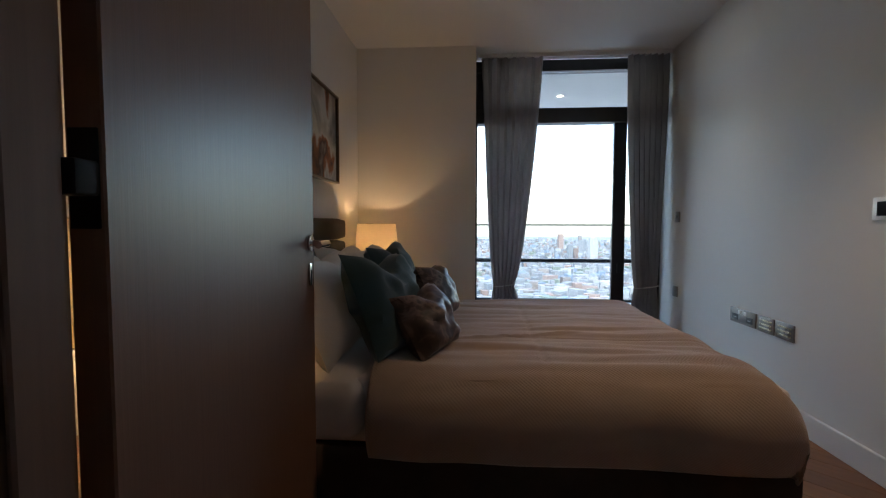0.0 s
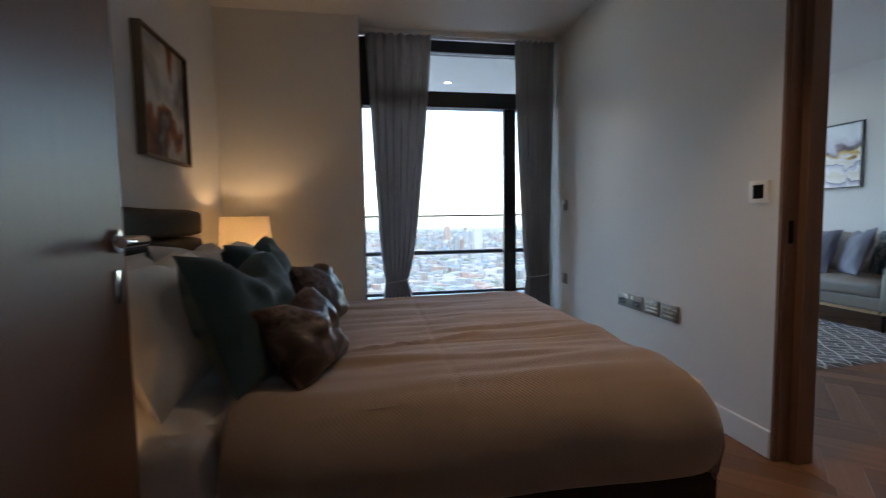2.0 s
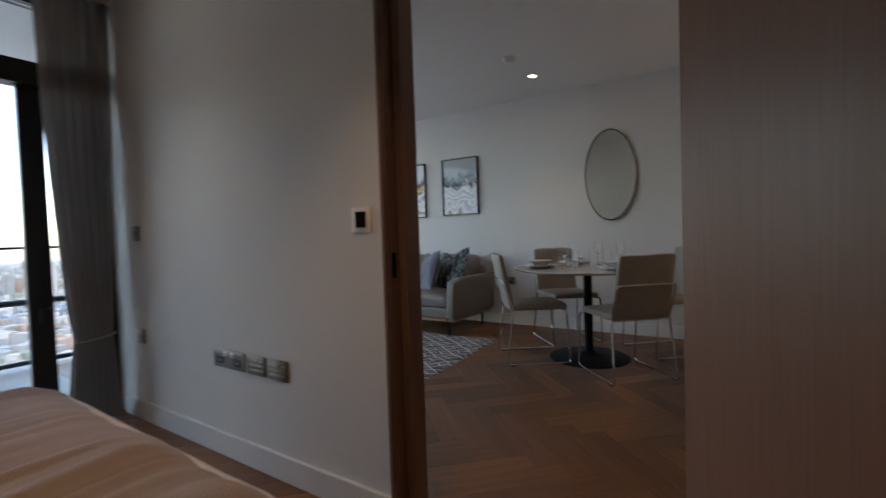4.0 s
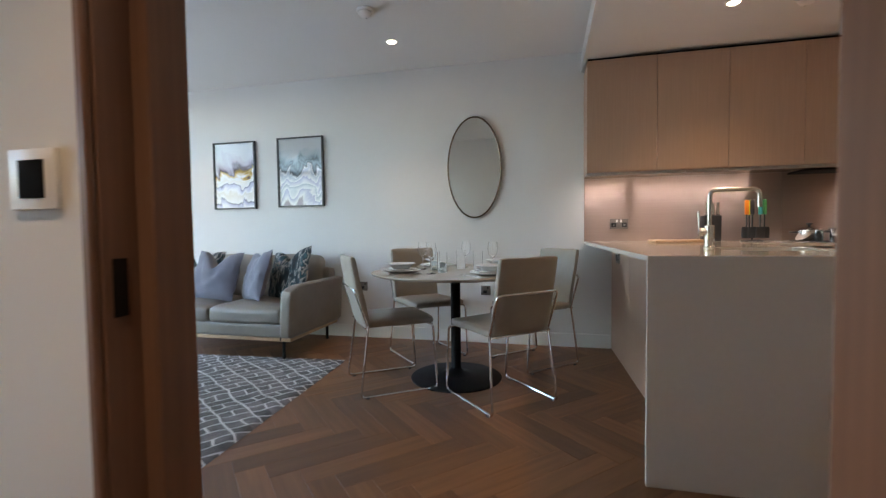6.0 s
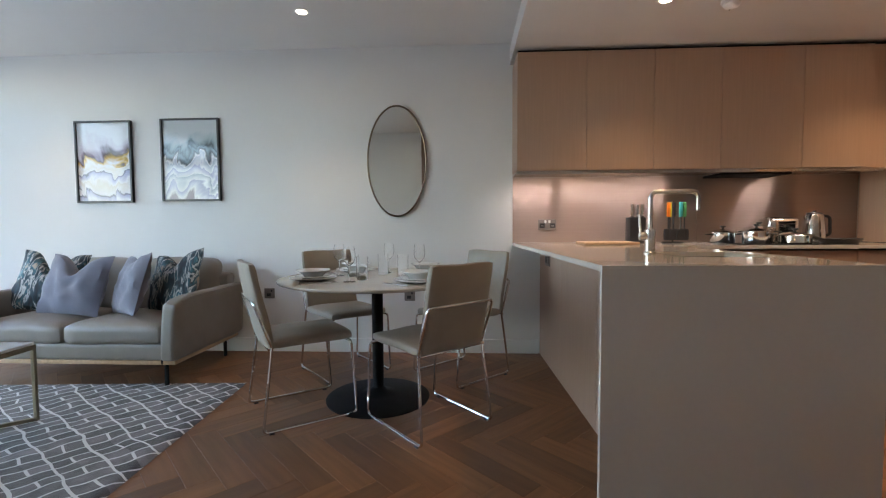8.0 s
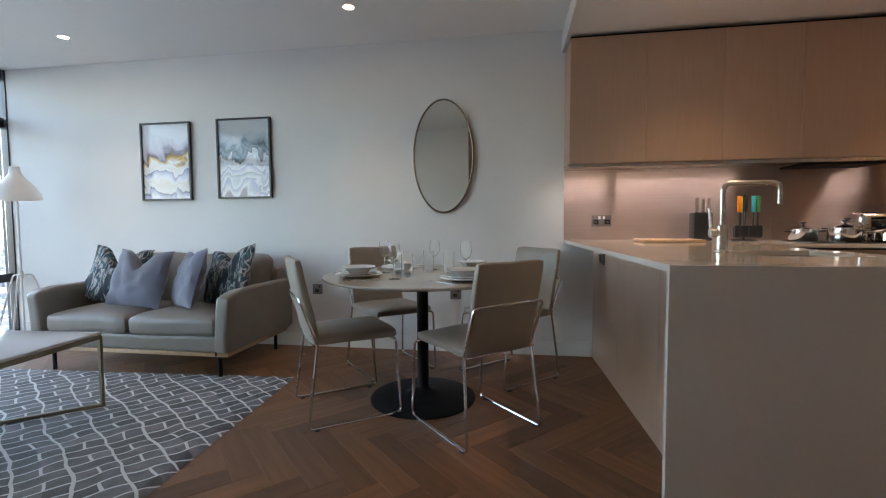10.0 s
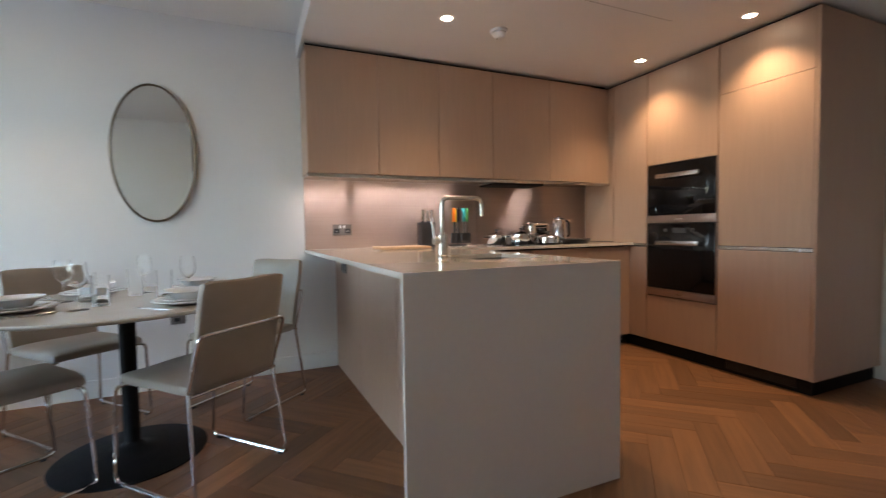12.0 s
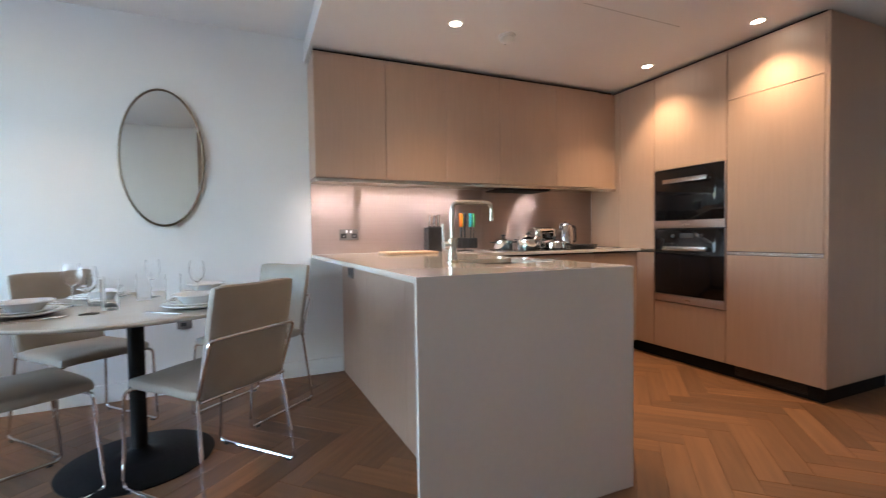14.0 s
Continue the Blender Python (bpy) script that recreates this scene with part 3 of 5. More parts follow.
def window_side():
    """Glazing that slants from the partition out to the living room window; local x runs along it."""
    a, b = Vector((XQ - 0.05, WB + 0.12)), Vector((XD, WLV + 0.03))
    n = (b - a).length
    ob = thing("window_3", (a.x, a.y, 0), "dark-framed slanting glazed side between living room and balcony", "window", kind="structure", rz=math.degrees(math.atan2(b.y - a.y, b.x - a.x)))
    fr = lambda nm, *q: part(nm, bm_box(*q, bev=0.004, seg=1), FRAMEBLACK, ob, smooth=False)
    for x0, x1 in ((0, 0.04), (n / 2 - 0.02, n / 2 + 0.02), (n - 0.04, n)):
        fr("mullion", x0, x1, -0.08, 0, 0, CL)
    for x0, x1 in ((0.042, n / 2 - 0.022), (n / 2 + 0.022, n - 0.042)):
        for z0, z1 in ((0.0, 0.05), (1.985, 2.075), (2.44, CL)):
            fr("rail", x0, x1, -0.08, 0, z0, z1)
        for z0, z1 in ((0.052, 1.983), (2.077, 2.438)):
            p = part("pane", bm_box(x0, x1, -0.045, -0.039, z0, z1), PANE, ob, smooth=False)
            p.visible_shadow = False


window_bed()
window_living()
window_side()

# ---- balcony and the city below ----
structure("balcony_floor", prism([(-1.2, WB + 0.12), (XQ, WB + 0.12), (XD, 7.50), (-1.2, 7.50)], -0.25, -0.001), DECK, "pale balcony deck outside the bedroom window", "balcony")
structure("balcony_soffit", bm_box(-1.2, XE, WB, 7.45, 2.60, 2.8), CEIL, "white balcony soffit with a downlight", "ceiling")
structure("wall_outer", bm_box(-1.3, -1.2, WB + 0.12, 7.45, -0.25, 2.8), WALL, "white side wall closing the balcony", "wall")


def balustrade():
    ob = thing("balcony_balustrade", (0, 0, 0), "curved glass balcony balustrade with dark metal rails", "balustrade")
    def run(inset):
        return fillet([(1.15, 5.6, 0), (1.15, 7.25 - inset, 0), (2.0, 7.25 - inset, 0), (XD - 0.10, 7.25 - inset, 0)], 0.5, 10)
    for nm, z, r in (("top_rail", 1.055, 0.012), ("mid_rail", 0.58, 0.028), ("bottom_rail", 0.05, 0.022)):
        part(nm, tube(bmesh.new(), [p + Vector((0, 0, z)) for p in run(0)], r, 8), FRAMEBLACK, ob)
    bm = bmesh.new()
    pts = run(0.04)
    a = [bm.verts.new(p + Vector((0, 0, 0.07))) for p in pts]
    b = [bm.verts.new(p + Vector((0, 0, 1.04))) for p in pts]
    fs = [bm.faces.new((a[i], a[i + 1], b[i + 1], b[i])) for i in range(len(pts) - 1)]
    bmesh.ops.solidify(bm, geom=fs, thickness=0.01)
    g = part("glass_panel", bm, BALUSTRADE, ob)
    g.visible_shadow = False


balustrade()


def city():
    """A wide low-rise city seen from a high floor."""
    rng = random.Random(5)
    m = bpy.data.materials.new("city_blocks")
    m.use_nodes = True
    n, l = m.node_tree.nodes, m.node_tree.links
    geo, ramp = n.new("ShaderNodeNewGeometry"), n.new("ShaderNodeValToRGB")
    ramp.color_ramp.interpolation = 'CONSTANT'
    # low-contrast, mostly blue-grey tones: distance haze is put into the colours
    hazy_cols = [(0.0, (0.145, 0.155, 0.165)), (0.28, (0.115, 0.125, 0.135)), (0.47, (0.165, 0.125, 0.110)), (0.56, (0.205, 0.21, 0.215)), (0.76, (0.13, 0.12, 0.115)), (0.85, (0.10, 0.12, 0.10)), (0.92, (0.12, 0.155, 0.20))]
    els = ramp.color_ramp.elements
    while len(els) < len(hazy_cols):
        els.new(0.5)
    for e, (p, c) in zip(els, hazy_cols):
        e.position, e.color = p, (*c, 1)
    l.new(geo.outputs["Random Per Island"], ramp.inputs["Fac"])
    l.new(ramp.outputs["Color"], n["Principled BSDF"].inputs["Base Color"])
    n["Principled BSDF"].inputs["Roughness"].default_value = 0.8
    verts, faces = [], []
    for k in range(14000):
        d = 170 + 3400 * rng.random() ** 1.7
        a = radians(rng.uniform(-62, 62))
        x, y = d * math.sin(a), d * math.cos(a)
        w, q = rng.uniform(6, 24), rng.uniform(6, 22)
        h = rng.uniform(7, 20) if rng.random() < 0.992 else rng.uniform(40, 85)
        if h > 35 and d < 900:
            h = 18
        if h > 35:
            w, q = rng.uniform(14, 26), rng.uniform(14, 26)
        t = rng.choice((0.2, 0.2 + math.pi / 2, 0.55, -0.35))
        c, s = math.cos(t), math.sin(t)
        i = len(verts)
        for zz in (-112, -112 + h):
            for u, v in ((-1, -1), (1, -1), (1, 1), (-1, 1)):
                verts.append((x + c * u * w / 2 - s * v * q / 2, y + s * u * w / 2 + c * v * q / 2, zz))
        faces += [(i + 4, i + 5, i + 6, i + 7)] + [(i + j, i + (j + 1) % 4, i + 4 + (j + 1) % 4, i + 4 + j) for j in range(4)]
    me = bpy.data.meshes.new("city_buildings")
    me.from_pydata(verts, [], faces)
    me.materials.append(m)
    tagged(new("city_buildings", me), "distant low-rise city buildings far below with haze in their colours", "buildings", kind="stuff")


city()
# ground tone kept close to the buildings, as part of the coloured-in haze
GROUND = mat("city_ground", (0.135, 0.145, 0.145), rough=0.9, var=0.2, scale=0.02, bump=0.0)
bm = bmesh.new()
bmesh.ops.create_grid(bm, x_segments=8, y_segments=8, size=4900, matrix=Matrix.Translation((0, 0, -112)))
structure("ground", bm, GROUND, "grey-green city ground far below", "ground")


# ---- ceiling fittings ----
def downlight(x, y, z):
    ob = thing("downlight", (x, y, z), "round white recessed ceiling downlight, switched on", "downlight", group="ceiling downlights")
    part("bezel", lathe(bmesh.new(), [(0.032, -0.001), (0.036, -0.005), (0.046, -0.004), (0.048, 0.0)], 28), WHITEPLASTIC, ob)
    part("lamp_disc", lathe(bmesh.new(), [(0, -0.0015), (0.033, -0.0015)], 24), BULB, ob, "glowing warm lamp disc")


for x, y, z, _ in DOWNLIGHTS:
    downlight(x, y, z)


def smoke_alarm(x, y, z):
    ob = thing("smoke_alarm", (x, y, z), "round white plastic smoke alarm on the ceiling", "smoke alarm", group="smoke alarms")
    part("base", lathe(bmesh.new(), [(0, 0), (0.056, 0), (0.058, -0.010), (0.052, -0.016), (0, -0.016)], 28), WHITEPLASTIC, ob)
    part("dome", lathe(bmesh.new(), [(0.044, -0.015), (0.046, -0.026), (0.036, -0.040), (0.018, -0.046), (0, -0.047)], 28), WHITEPLASTIC, ob)
    part("indicator", bm_box(0.020, 0.026, -0.003, 0.003, -0.047, -0.041), BLACKPLASTIC, ob)


smoke_alarm(5.57, 3.65, CL)
smoke_alarm(5.756, 0.985, CK)


# ---- sockets, switches and plates ----
def plate(name, place, rz, w, h, label, category, holes, material=None):
    """A wall plate: local x along the wall, -y out of it. holes: x, z, width, height of dark or pale pieces."""
    ob = thing(name, place, label, category, rz=rz)
    part("cover", bm_box(-w / 2, w / 2, -0.009, -0.001, -h / 2, h / 2, bev=0.002), material or PLATE, ob)
    for nm, x, z, a, b, m in holes:
        part(nm, bm_box(x - a / 2, x + a / 2, -0.0115, -0.008, z - b / 2, z + b / 2, bev=0.0008, seg=1), m, ob)
    return ob


def double_socket(place, rz):
    holes = []
    for s in (-1, 1):
        holes += [("rocker", s * 0.016, 0.024, 0.016, 0.022, WHITEPLASTIC), ("pin_block", s * 0.042, -0.008, 0.040, 0.036, BLACKPLASTIC), ("pin_guide", s * 0.042, -0.010, 0.018, 0.008, WHITEPLASTIC)]
    return plate("double_socket", place, rz, 0.146, 0.086, "bronze double wall socket with pale rockers", "socket", holes)


double_socket((XE - 0.008, 1.865, 1.068), 90 + 180)
for y, z in ((4.20, 0.497), (3.00, 0.480)):
    plate("wall_socket", (XE, y, z), -90, 0.088, 0.086, "bronze single wall socket plate", "socket", [("rocker", 0.02, 0.022, 0.012, 0.02, BLACKPLASTIC), ("pin_block", -0.005, -0.012, 0.034, 0.026, BLACKPLASTIC)])
bed_socket = [(nm, x * 1.7, z, w * 1.5, h, m) for s in (-1, 1) for nm, x, z, w, h, m in (
    ("rocker", s * 0.016, 0.024, 0.016, 0.022, WHITEPLASTIC), ("pin_block", s * 0.042, -0.008, 0.040, 0.036, BLACKPLASTIC), ("pin_guide", s * 0.042, -0.010, 0.018, 0.008, WHITEPLASTIC))]
plate("double_socket", (XP, 4.105, 0.484), -90, 0.255, 0.090, "wide bronze double wall socket with pale rockers", "socket", bed_socket)
for y, n in ((3.888, 3), (3.735, 3)):
    plate("media_plate", (XP, y, 0.484), -90, 0.138, 0.090, "bronze media plate with rows of white connectors", "socket",
          [("connector_row", 0, (k - 1) * 0.022, 0.105, 0.009, BRASS) for k in range(n)])
plate("wall_switch", (XP, 5.03, 1.115), -90, 0.086, 0.086, "dark bronze light switch plate", "switch", [("rocker", 0, 0, 0.018, 0.028, BLACKPLASTIC)])
plate("wall_switch", (XP, 5.03, 0.506), -90, 0.086, 0.086, "grey single socket plate near the curtain", "switch", [("rocker", 0, 0, 0.018, 0.028, PLATE)])
plate("thermostat", (XP, 3.205, 1.112), -90, 0.094, 0.092, "white square thermostat with a dark screen", "thermostat", [("screen", 0, 0, 0.050, 0.058, BLACKGLASS)], WHITEPLASTIC)
plate("intercom", (4.53, YS, 1.32), 180, 0.11, 0.15, "dark intercom panel with a black screen", "intercom", [("screen", 0, 0.02, 0.08, 0.07, BLACKGLASS)], WHITEPLASTIC)
plate("light_switch", (4.50, YS, 1.14), 180, 0.075, 0.10, "white light switch plate", "switch", [("rocker", 0, 0, 0.02, 0.03, WHITEPLASTIC)], WHITEPLASTIC)
plate("counter_socket", (6.40, 1.909, 0.80), 182, 0.146, 0.086, "bronze double socket under the counter overhang", "socket",
      [("pin_block", s * 0.036, 0, 0.04, 0.05, BLACKPLASTIC) for s in (-1, 1)])


# ---- bedroom ----
def bed():
    ob = thing("bed", (0, 0, 0), "made double bed with tan waffle coverlet and charcoal headboard", "bed")
    part("base", bm_box(0.74, 2.655, 2.735, 4.20, 0.07, 0.29, bev=0.015), DARKCLOTH, ob)
    for x in (0.85, 2.50):
        for y in (2.85, 4.08):
            part("leg", lathe(bmesh.new(), [(0.018, 0), (0.026, 0.075)], 12, (x, y, 0)), BLACKMETAL, ob)
    part("mattress", soft_box(0.74, 2.63, 2.74, 4.20, 0.285, 0.535, 0.05, 0.0, 8), SHEET, ob)
    hb = bmesh.new()
    for i, (z0, z1) in enumerate(((0.20, 0.52), (0.525, 0.77), (0.775, 0.945), (0.95, 1.085))):
        t = soft_box(0.60, 0.735, 2.66, 4.225, z0, z1, 0.03, 0.0, 10, i)
        me = bpy.data.meshes.new("tmp")
        t.to_mesh(me)
        t.free()
        hb.from_mesh(me)
        bpy.data.meshes.remove(me)
    part("headboard", hb, HEADSKIN, ob, "channelled charcoal leather headboard")
    return ob


bed()


def coverlet():
    """A cloth laid over the mattress: flat top, rounded shoulders, falling sides, rounded foot corners and low wrinkles."""
    x0, x1, y0, y1, top, low = 1.26, 2.655, 2.665, 4.27, 0.555, 0.275
    bm = bmesh.new()
    uvl = bm.loops.layers.uv.new("uv")
    nx, ny, r = 120, 240, 0.17

    def edge(s, a, b, open_low):
        """Arc length s to (offset, drop): flat between a and b, a rounded shoulder, then down."""
        for lim, sign in ((b, 1), (a, -1)):
            e = (s - lim) * sign + r
            if e > 0 and not (sign < 0 and open_low):
                q = r * math.pi / 2
                if e < q:
                    return lim - sign * r + sign * r * math.sin(e / r), r * (1 - math.cos(e / r))
                return lim - sign * 3.0 * (e - q) ** 2, r + (e - q)
        return s, 0.0
    ext = r * math.pi / 2 - r + (top - low - r)
    grid, uvs = [], {}
    for i in range(nx + 1):
        row = []
        for j in range(ny + 1):
            s, t = x0 + (x1 + ext - x0) * i / nx, y0 - ext + (y1 - y0 + 2 * ext) * j / ny
            x, dx = edge(s, x0, x1, True)
            y, dy = edge(t, y0, y1, False)
            cx, cy = x1 - 0.15, (y0 + 0.15 if y < 3.4 else y1 - 0.15)
            if x > cx and (y < cy if y < 3.4 else y > cy):
                d = Vector((x - cx, y - cy))
                m = max(abs(d.x), abs(d.y))
                if d.length > 1e-6:
                    k = m / d.length
                    d *= 1 + (k - 1) * 0.75
                x, y = cx + d.x, cy + d.y
            z = top - max(dx, dy) - 0.25 * min(dx, dy)
            wr = 0.018 * noise.noise(Vector((s * 1.4, t * 8.5, 0.3))) + 0.007 * noise.noise(Vector((s * 3.5 + 4, t * 3.0, 1.7))) + 0.006 * noise.noise(Vector((s * 2.2, t * 21.0, 7.3)))
            fold = 0.012 * math.exp(-((t - 3.05 - 0.06 * math.sin(s * 2.2)) / 0.025) ** 2) * max(0, min(1, (s - 1.3) * 3)) * max(0, min(1, (2.5 - s) * 3))
            fold += 0.009 * math.exp(-((t - 3.32 - 0.05 * math.sin(s * 3 + 1)) / 0.02) ** 2) * max(0, min(1, (s - 1.6) * 3)) * max(0, min(1, (2.6 - s) * 4))
            for k in range(9):
                c, lo, hi = 2.72 + 0.165 * k, 1.35 + 0.13 * (k * 5 % 7), 1.75 + 0.15 * (k * 3 % 6)
                e = max(0.0, min(1.0, (s - lo) * 7)) * max(0.0, min(1.0, (hi - s) * 5))
                fold += e * 0.0085 * math.exp(-((t - c - 0.10 * (s - 1.8) - 0.025 * math.sin(s * 5 + k)) / 0.009) ** 2)
            for line in (s - 1.86, t - 3.18):
                fold -= 0.0035 * math.exp(-(line / 0.006) ** 2)
            z += (wr + fold) * max(0.12, 1 - max(dx, dy) / 0.09)
            side = 0.014 * noise.noise(Vector((s * 4, t * 4, z * 2)))
            if dy > 0.03:
                y += side * 1.2
            if dx > 0.03:
                x += side
            v = bm.verts.new((x, y, max(z, low - 0.01 + 0.012 * noise.noise(Vector((s * 3, t * 3, 5))))))
            uvs[v] = (s, t)
            row.append(v)
        grid.append(row)
    for i in range(nx):
        for j in range(ny):
            bm.faces.new((grid[i][j], grid[i + 1][j], grid[i + 1][j + 1], grid[i][j + 1]))
    for f in bm.faces:
        for lp in f.loops:
            lp[uvl].uv = uvs[lp.vert]
    bmesh.ops.recalc_face_normals(bm, faces=bm.faces)
    seam = [v.co + Vector((0.010, -0.006, 0.004)) for i, row in enumerate(grid) if i % 3 == 0 and row[42].co.x > x1 - 0.075 for v in [row[42]]]
    ob = whole("coverlet", bm, WAFFLE, "tan waffle-weave coverlet spread over the bed", "bedspread")
    sol = ob.modifiers.new("thickness", 'SOLIDIFY')
    sol.thickness, sol.offset = 0.012, 1.0
    part("corner_piping", tube(bmesh.new(), seam, 0.006, 8), DARKCLOTH, ob, "dark piping at the foot corner")
    return ob


coverlet()


def bed_sheet():
    bm = soft_box(0.76, 1.272, 2.695, 4.235, 0.29, 0.552, 0.11, 0.01, 12, 3)
    whole("bed_sheet", bm, SHEET, "white cotton sheet folded at the bed head", "bedding")


bed_sheet()


def pillow(name, place, rz, lean, size, material, label, chop=0.0, seed=0, group="", category="pillow", roll=0.0):
    w, h, t = size
    ob = part(name, cushion_mesh(w, h, t, chop, seed=seed), material)
    ob.matrix_basis = pose(*place, 0, 0, rz) @ pose(0, 0, 0, lean, 0, 0) @ pose(0, 0, 0, 0, roll, 0)
    return tagged(ob, label, category, group)


# white sleeping pillows lean on the headboard, then teal, then brown satin
for y, k in ((3.02, 1), (3.76, 2)):
    pillow("pillow", (0.93, y, 0.545), 90, -18, (0.70, 0.40, 0.24), SHEET, "plump white cotton pillow against the headboard", 0.03, k, "white bed pillows", roll=2)
    pillow("pillow", (1.12, y + 0.03, 0.545), 88, -26, (0.62, 0.41, 0.28), SHEET, "plump white cotton pillow in front of another", 0.03, k + 4, "white bed pillows", roll=-2)
pillow("cushion", (1.345, 2.99, 0.555), 74, -25, (0.45, 0.41, 0.23), TEAL, "teal velvet cushion with a dented top on the bed", 0.09, 7, "teal cushions", "cushion", roll=3)
pillow("cushion", (1.27, 3.60, 0.555), 80, -22, (0.44, 0.42, 0.22), TEAL, "teal velvet cushion with a dented top on the bed", 0.09, 8, "teal cushions", "cushion", roll=-3)
pillow("cushion", (1.485, 2.965, 0.56), 66, -30, (0.31, 0.265, 0.19), SATIN, "brown marbled satin cushion on the bed", 0.05, 9, "brown satin cushions", "cushion", roll=-5)
pillow("cushion", (1.475, 3.62, 0.56), 80, -28, (0.36, 0.30, 0.18), SATIN, "brown marbled satin cushion on the bed", 0.06, 10, "brown satin cushions", "cushion", roll=4)


def bedside_table(y):
    ob = thing("bedside_table", (0.84, y, 0), "dark wooden bedside table beside the bed", "bedside table")
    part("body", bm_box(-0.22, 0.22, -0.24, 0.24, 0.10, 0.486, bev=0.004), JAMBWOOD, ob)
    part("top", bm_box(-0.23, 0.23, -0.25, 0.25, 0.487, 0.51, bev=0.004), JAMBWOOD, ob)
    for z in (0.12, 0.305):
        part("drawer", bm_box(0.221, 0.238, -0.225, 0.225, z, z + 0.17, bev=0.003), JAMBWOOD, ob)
    for x in (-0.18, 0.18):
        for v in (-0.2, 0.2):
            part("leg", bm_box(x - 0.015, x + 0.015, v - 0.015, v + 0.015, 0, 0.10), BLACKMETAL, ob)


for y in (4.70, 2.30):
    bedside_table(y)


def shade_mat():
    m = bpy.data.materials.new("linen_shade")
    m.use_nodes = True
    n, l = m.node_tree.nodes, m.node_tree.links
    n.remove(n["Principled BSDF"])
    tr, df, mx, w = n.new("ShaderNodeBsdfTranslucent"), n.new("ShaderNodeBsdfDiffuse"), n.new("ShaderNodeMixShader"), n.new("ShaderNodeTexNoise")
    ramp = n.new("ShaderNodeValToRGB")
    tc, mp = n.new("ShaderNodeTexCoord"), n.new("ShaderNodeMapping")
    mp.inputs["Scale"].default_value = (1, 1, 14)
    w.inputs["Scale"].default_value = 40
    l.new(tc.outputs["Object"], mp.inputs["Vector"])
    l.new(mp.outputs["Vector"], w.inputs["Vector"])
    ramp.color_ramp.elements[0].color, ramp.color_ramp.elements[1].color = (0.70, 0.62, 0.48, 1), (0.86, 0.80, 0.68, 1)
    l.new(w.outputs["Fac"], ramp.inputs["Fac"])
    l.new(ramp.outputs["Color"], tr.inputs["Color"])
    l.new(ramp.outputs["Color"], df.inputs["Color"])
    mx.inputs["Fac"].default_value = 0.62
    l.new(tr.outputs[0], mx.inputs[1])
    l.new(df.outputs[0], mx.inputs[2])
    l.new(mx.outputs[0], n["Material Output"].inputs["Surface"])
    return m


def bedside_lamp(y):
    ob = thing("bedside_lamp", (0.83, y, 0.51), "lit bedside lamp with a cream linen drum shade", "lamp")
    part("base", lathe(bmesh.new(), [(0, 0), (0.075, 0), (0.075, 0.012), (0.03, 0.02), (0.05, 0.08), (0.055, 0.14), (0.035, 0.21), (0.012, 0.25), (0.010, 0.335), (0, 0.336)], 28), CERAMIC, ob)
    bm = lathe(bmesh.new(), [(0.172, 0.275), (0.150, 0.545)], 40)
    bmesh.ops.solidify(bm, geom=bm.faces[:], thickness=0.002)
    part("shade", bm, shade_mat(), ob, "glowing cream linen shade")
    for z, r in ((0.275, 0.1725), (0.545, 0.1505)):
        part("shade_ring", tube(bmesh.new(), [(r * math.cos(a), r * math.sin(a), z) for a in [2 * math.pi * i / 36 for i in range(36)]], 0.002, 6, True), BRASS, ob)
    part("bulb", lathe(bmesh.new(), [(0, 0.340), (0.014, 0.345), (0.020, 0.362), (0.020, 0.376), (0.012, 0.390), (0, 0.392)], 16), glow_mat("bulb_glow", (1.0, 0.72, 0.42), 2.5), ob)


for y in (4.70, 2.30):
    bedside_lamp(y)


def framed_print(name, centre, rz, w, h, depth, frame_mat, art, label, bar=0.014):
    """A picture that hangs on a wall: local -y faces the room."""
    ob = thing(name, centre, label, "picture", rz=rz)
    f = bmesh.new()
    for x0, x1, z0, z1 in ((-w / 2, w / 2, h / 2 - bar, h / 2), (-w / 2, w / 2, -h / 2, -h / 2 + bar), (-w / 2, -w / 2 + bar, -h / 2 + bar, h / 2 - bar), (w / 2 - bar, w / 2, -h / 2 + bar, h / 2 - bar)):
        box(f, x0, x1, -depth, -0.002, z0, z1)
    part("frame", f, frame_mat, ob, smooth=False)
    part("print", bm_box(-w / 2 + bar, w / 2 - bar, -depth * 0.55, -0.004, -h / 2 + bar, h / 2 - bar), art, ob, smooth=False)
    return ob


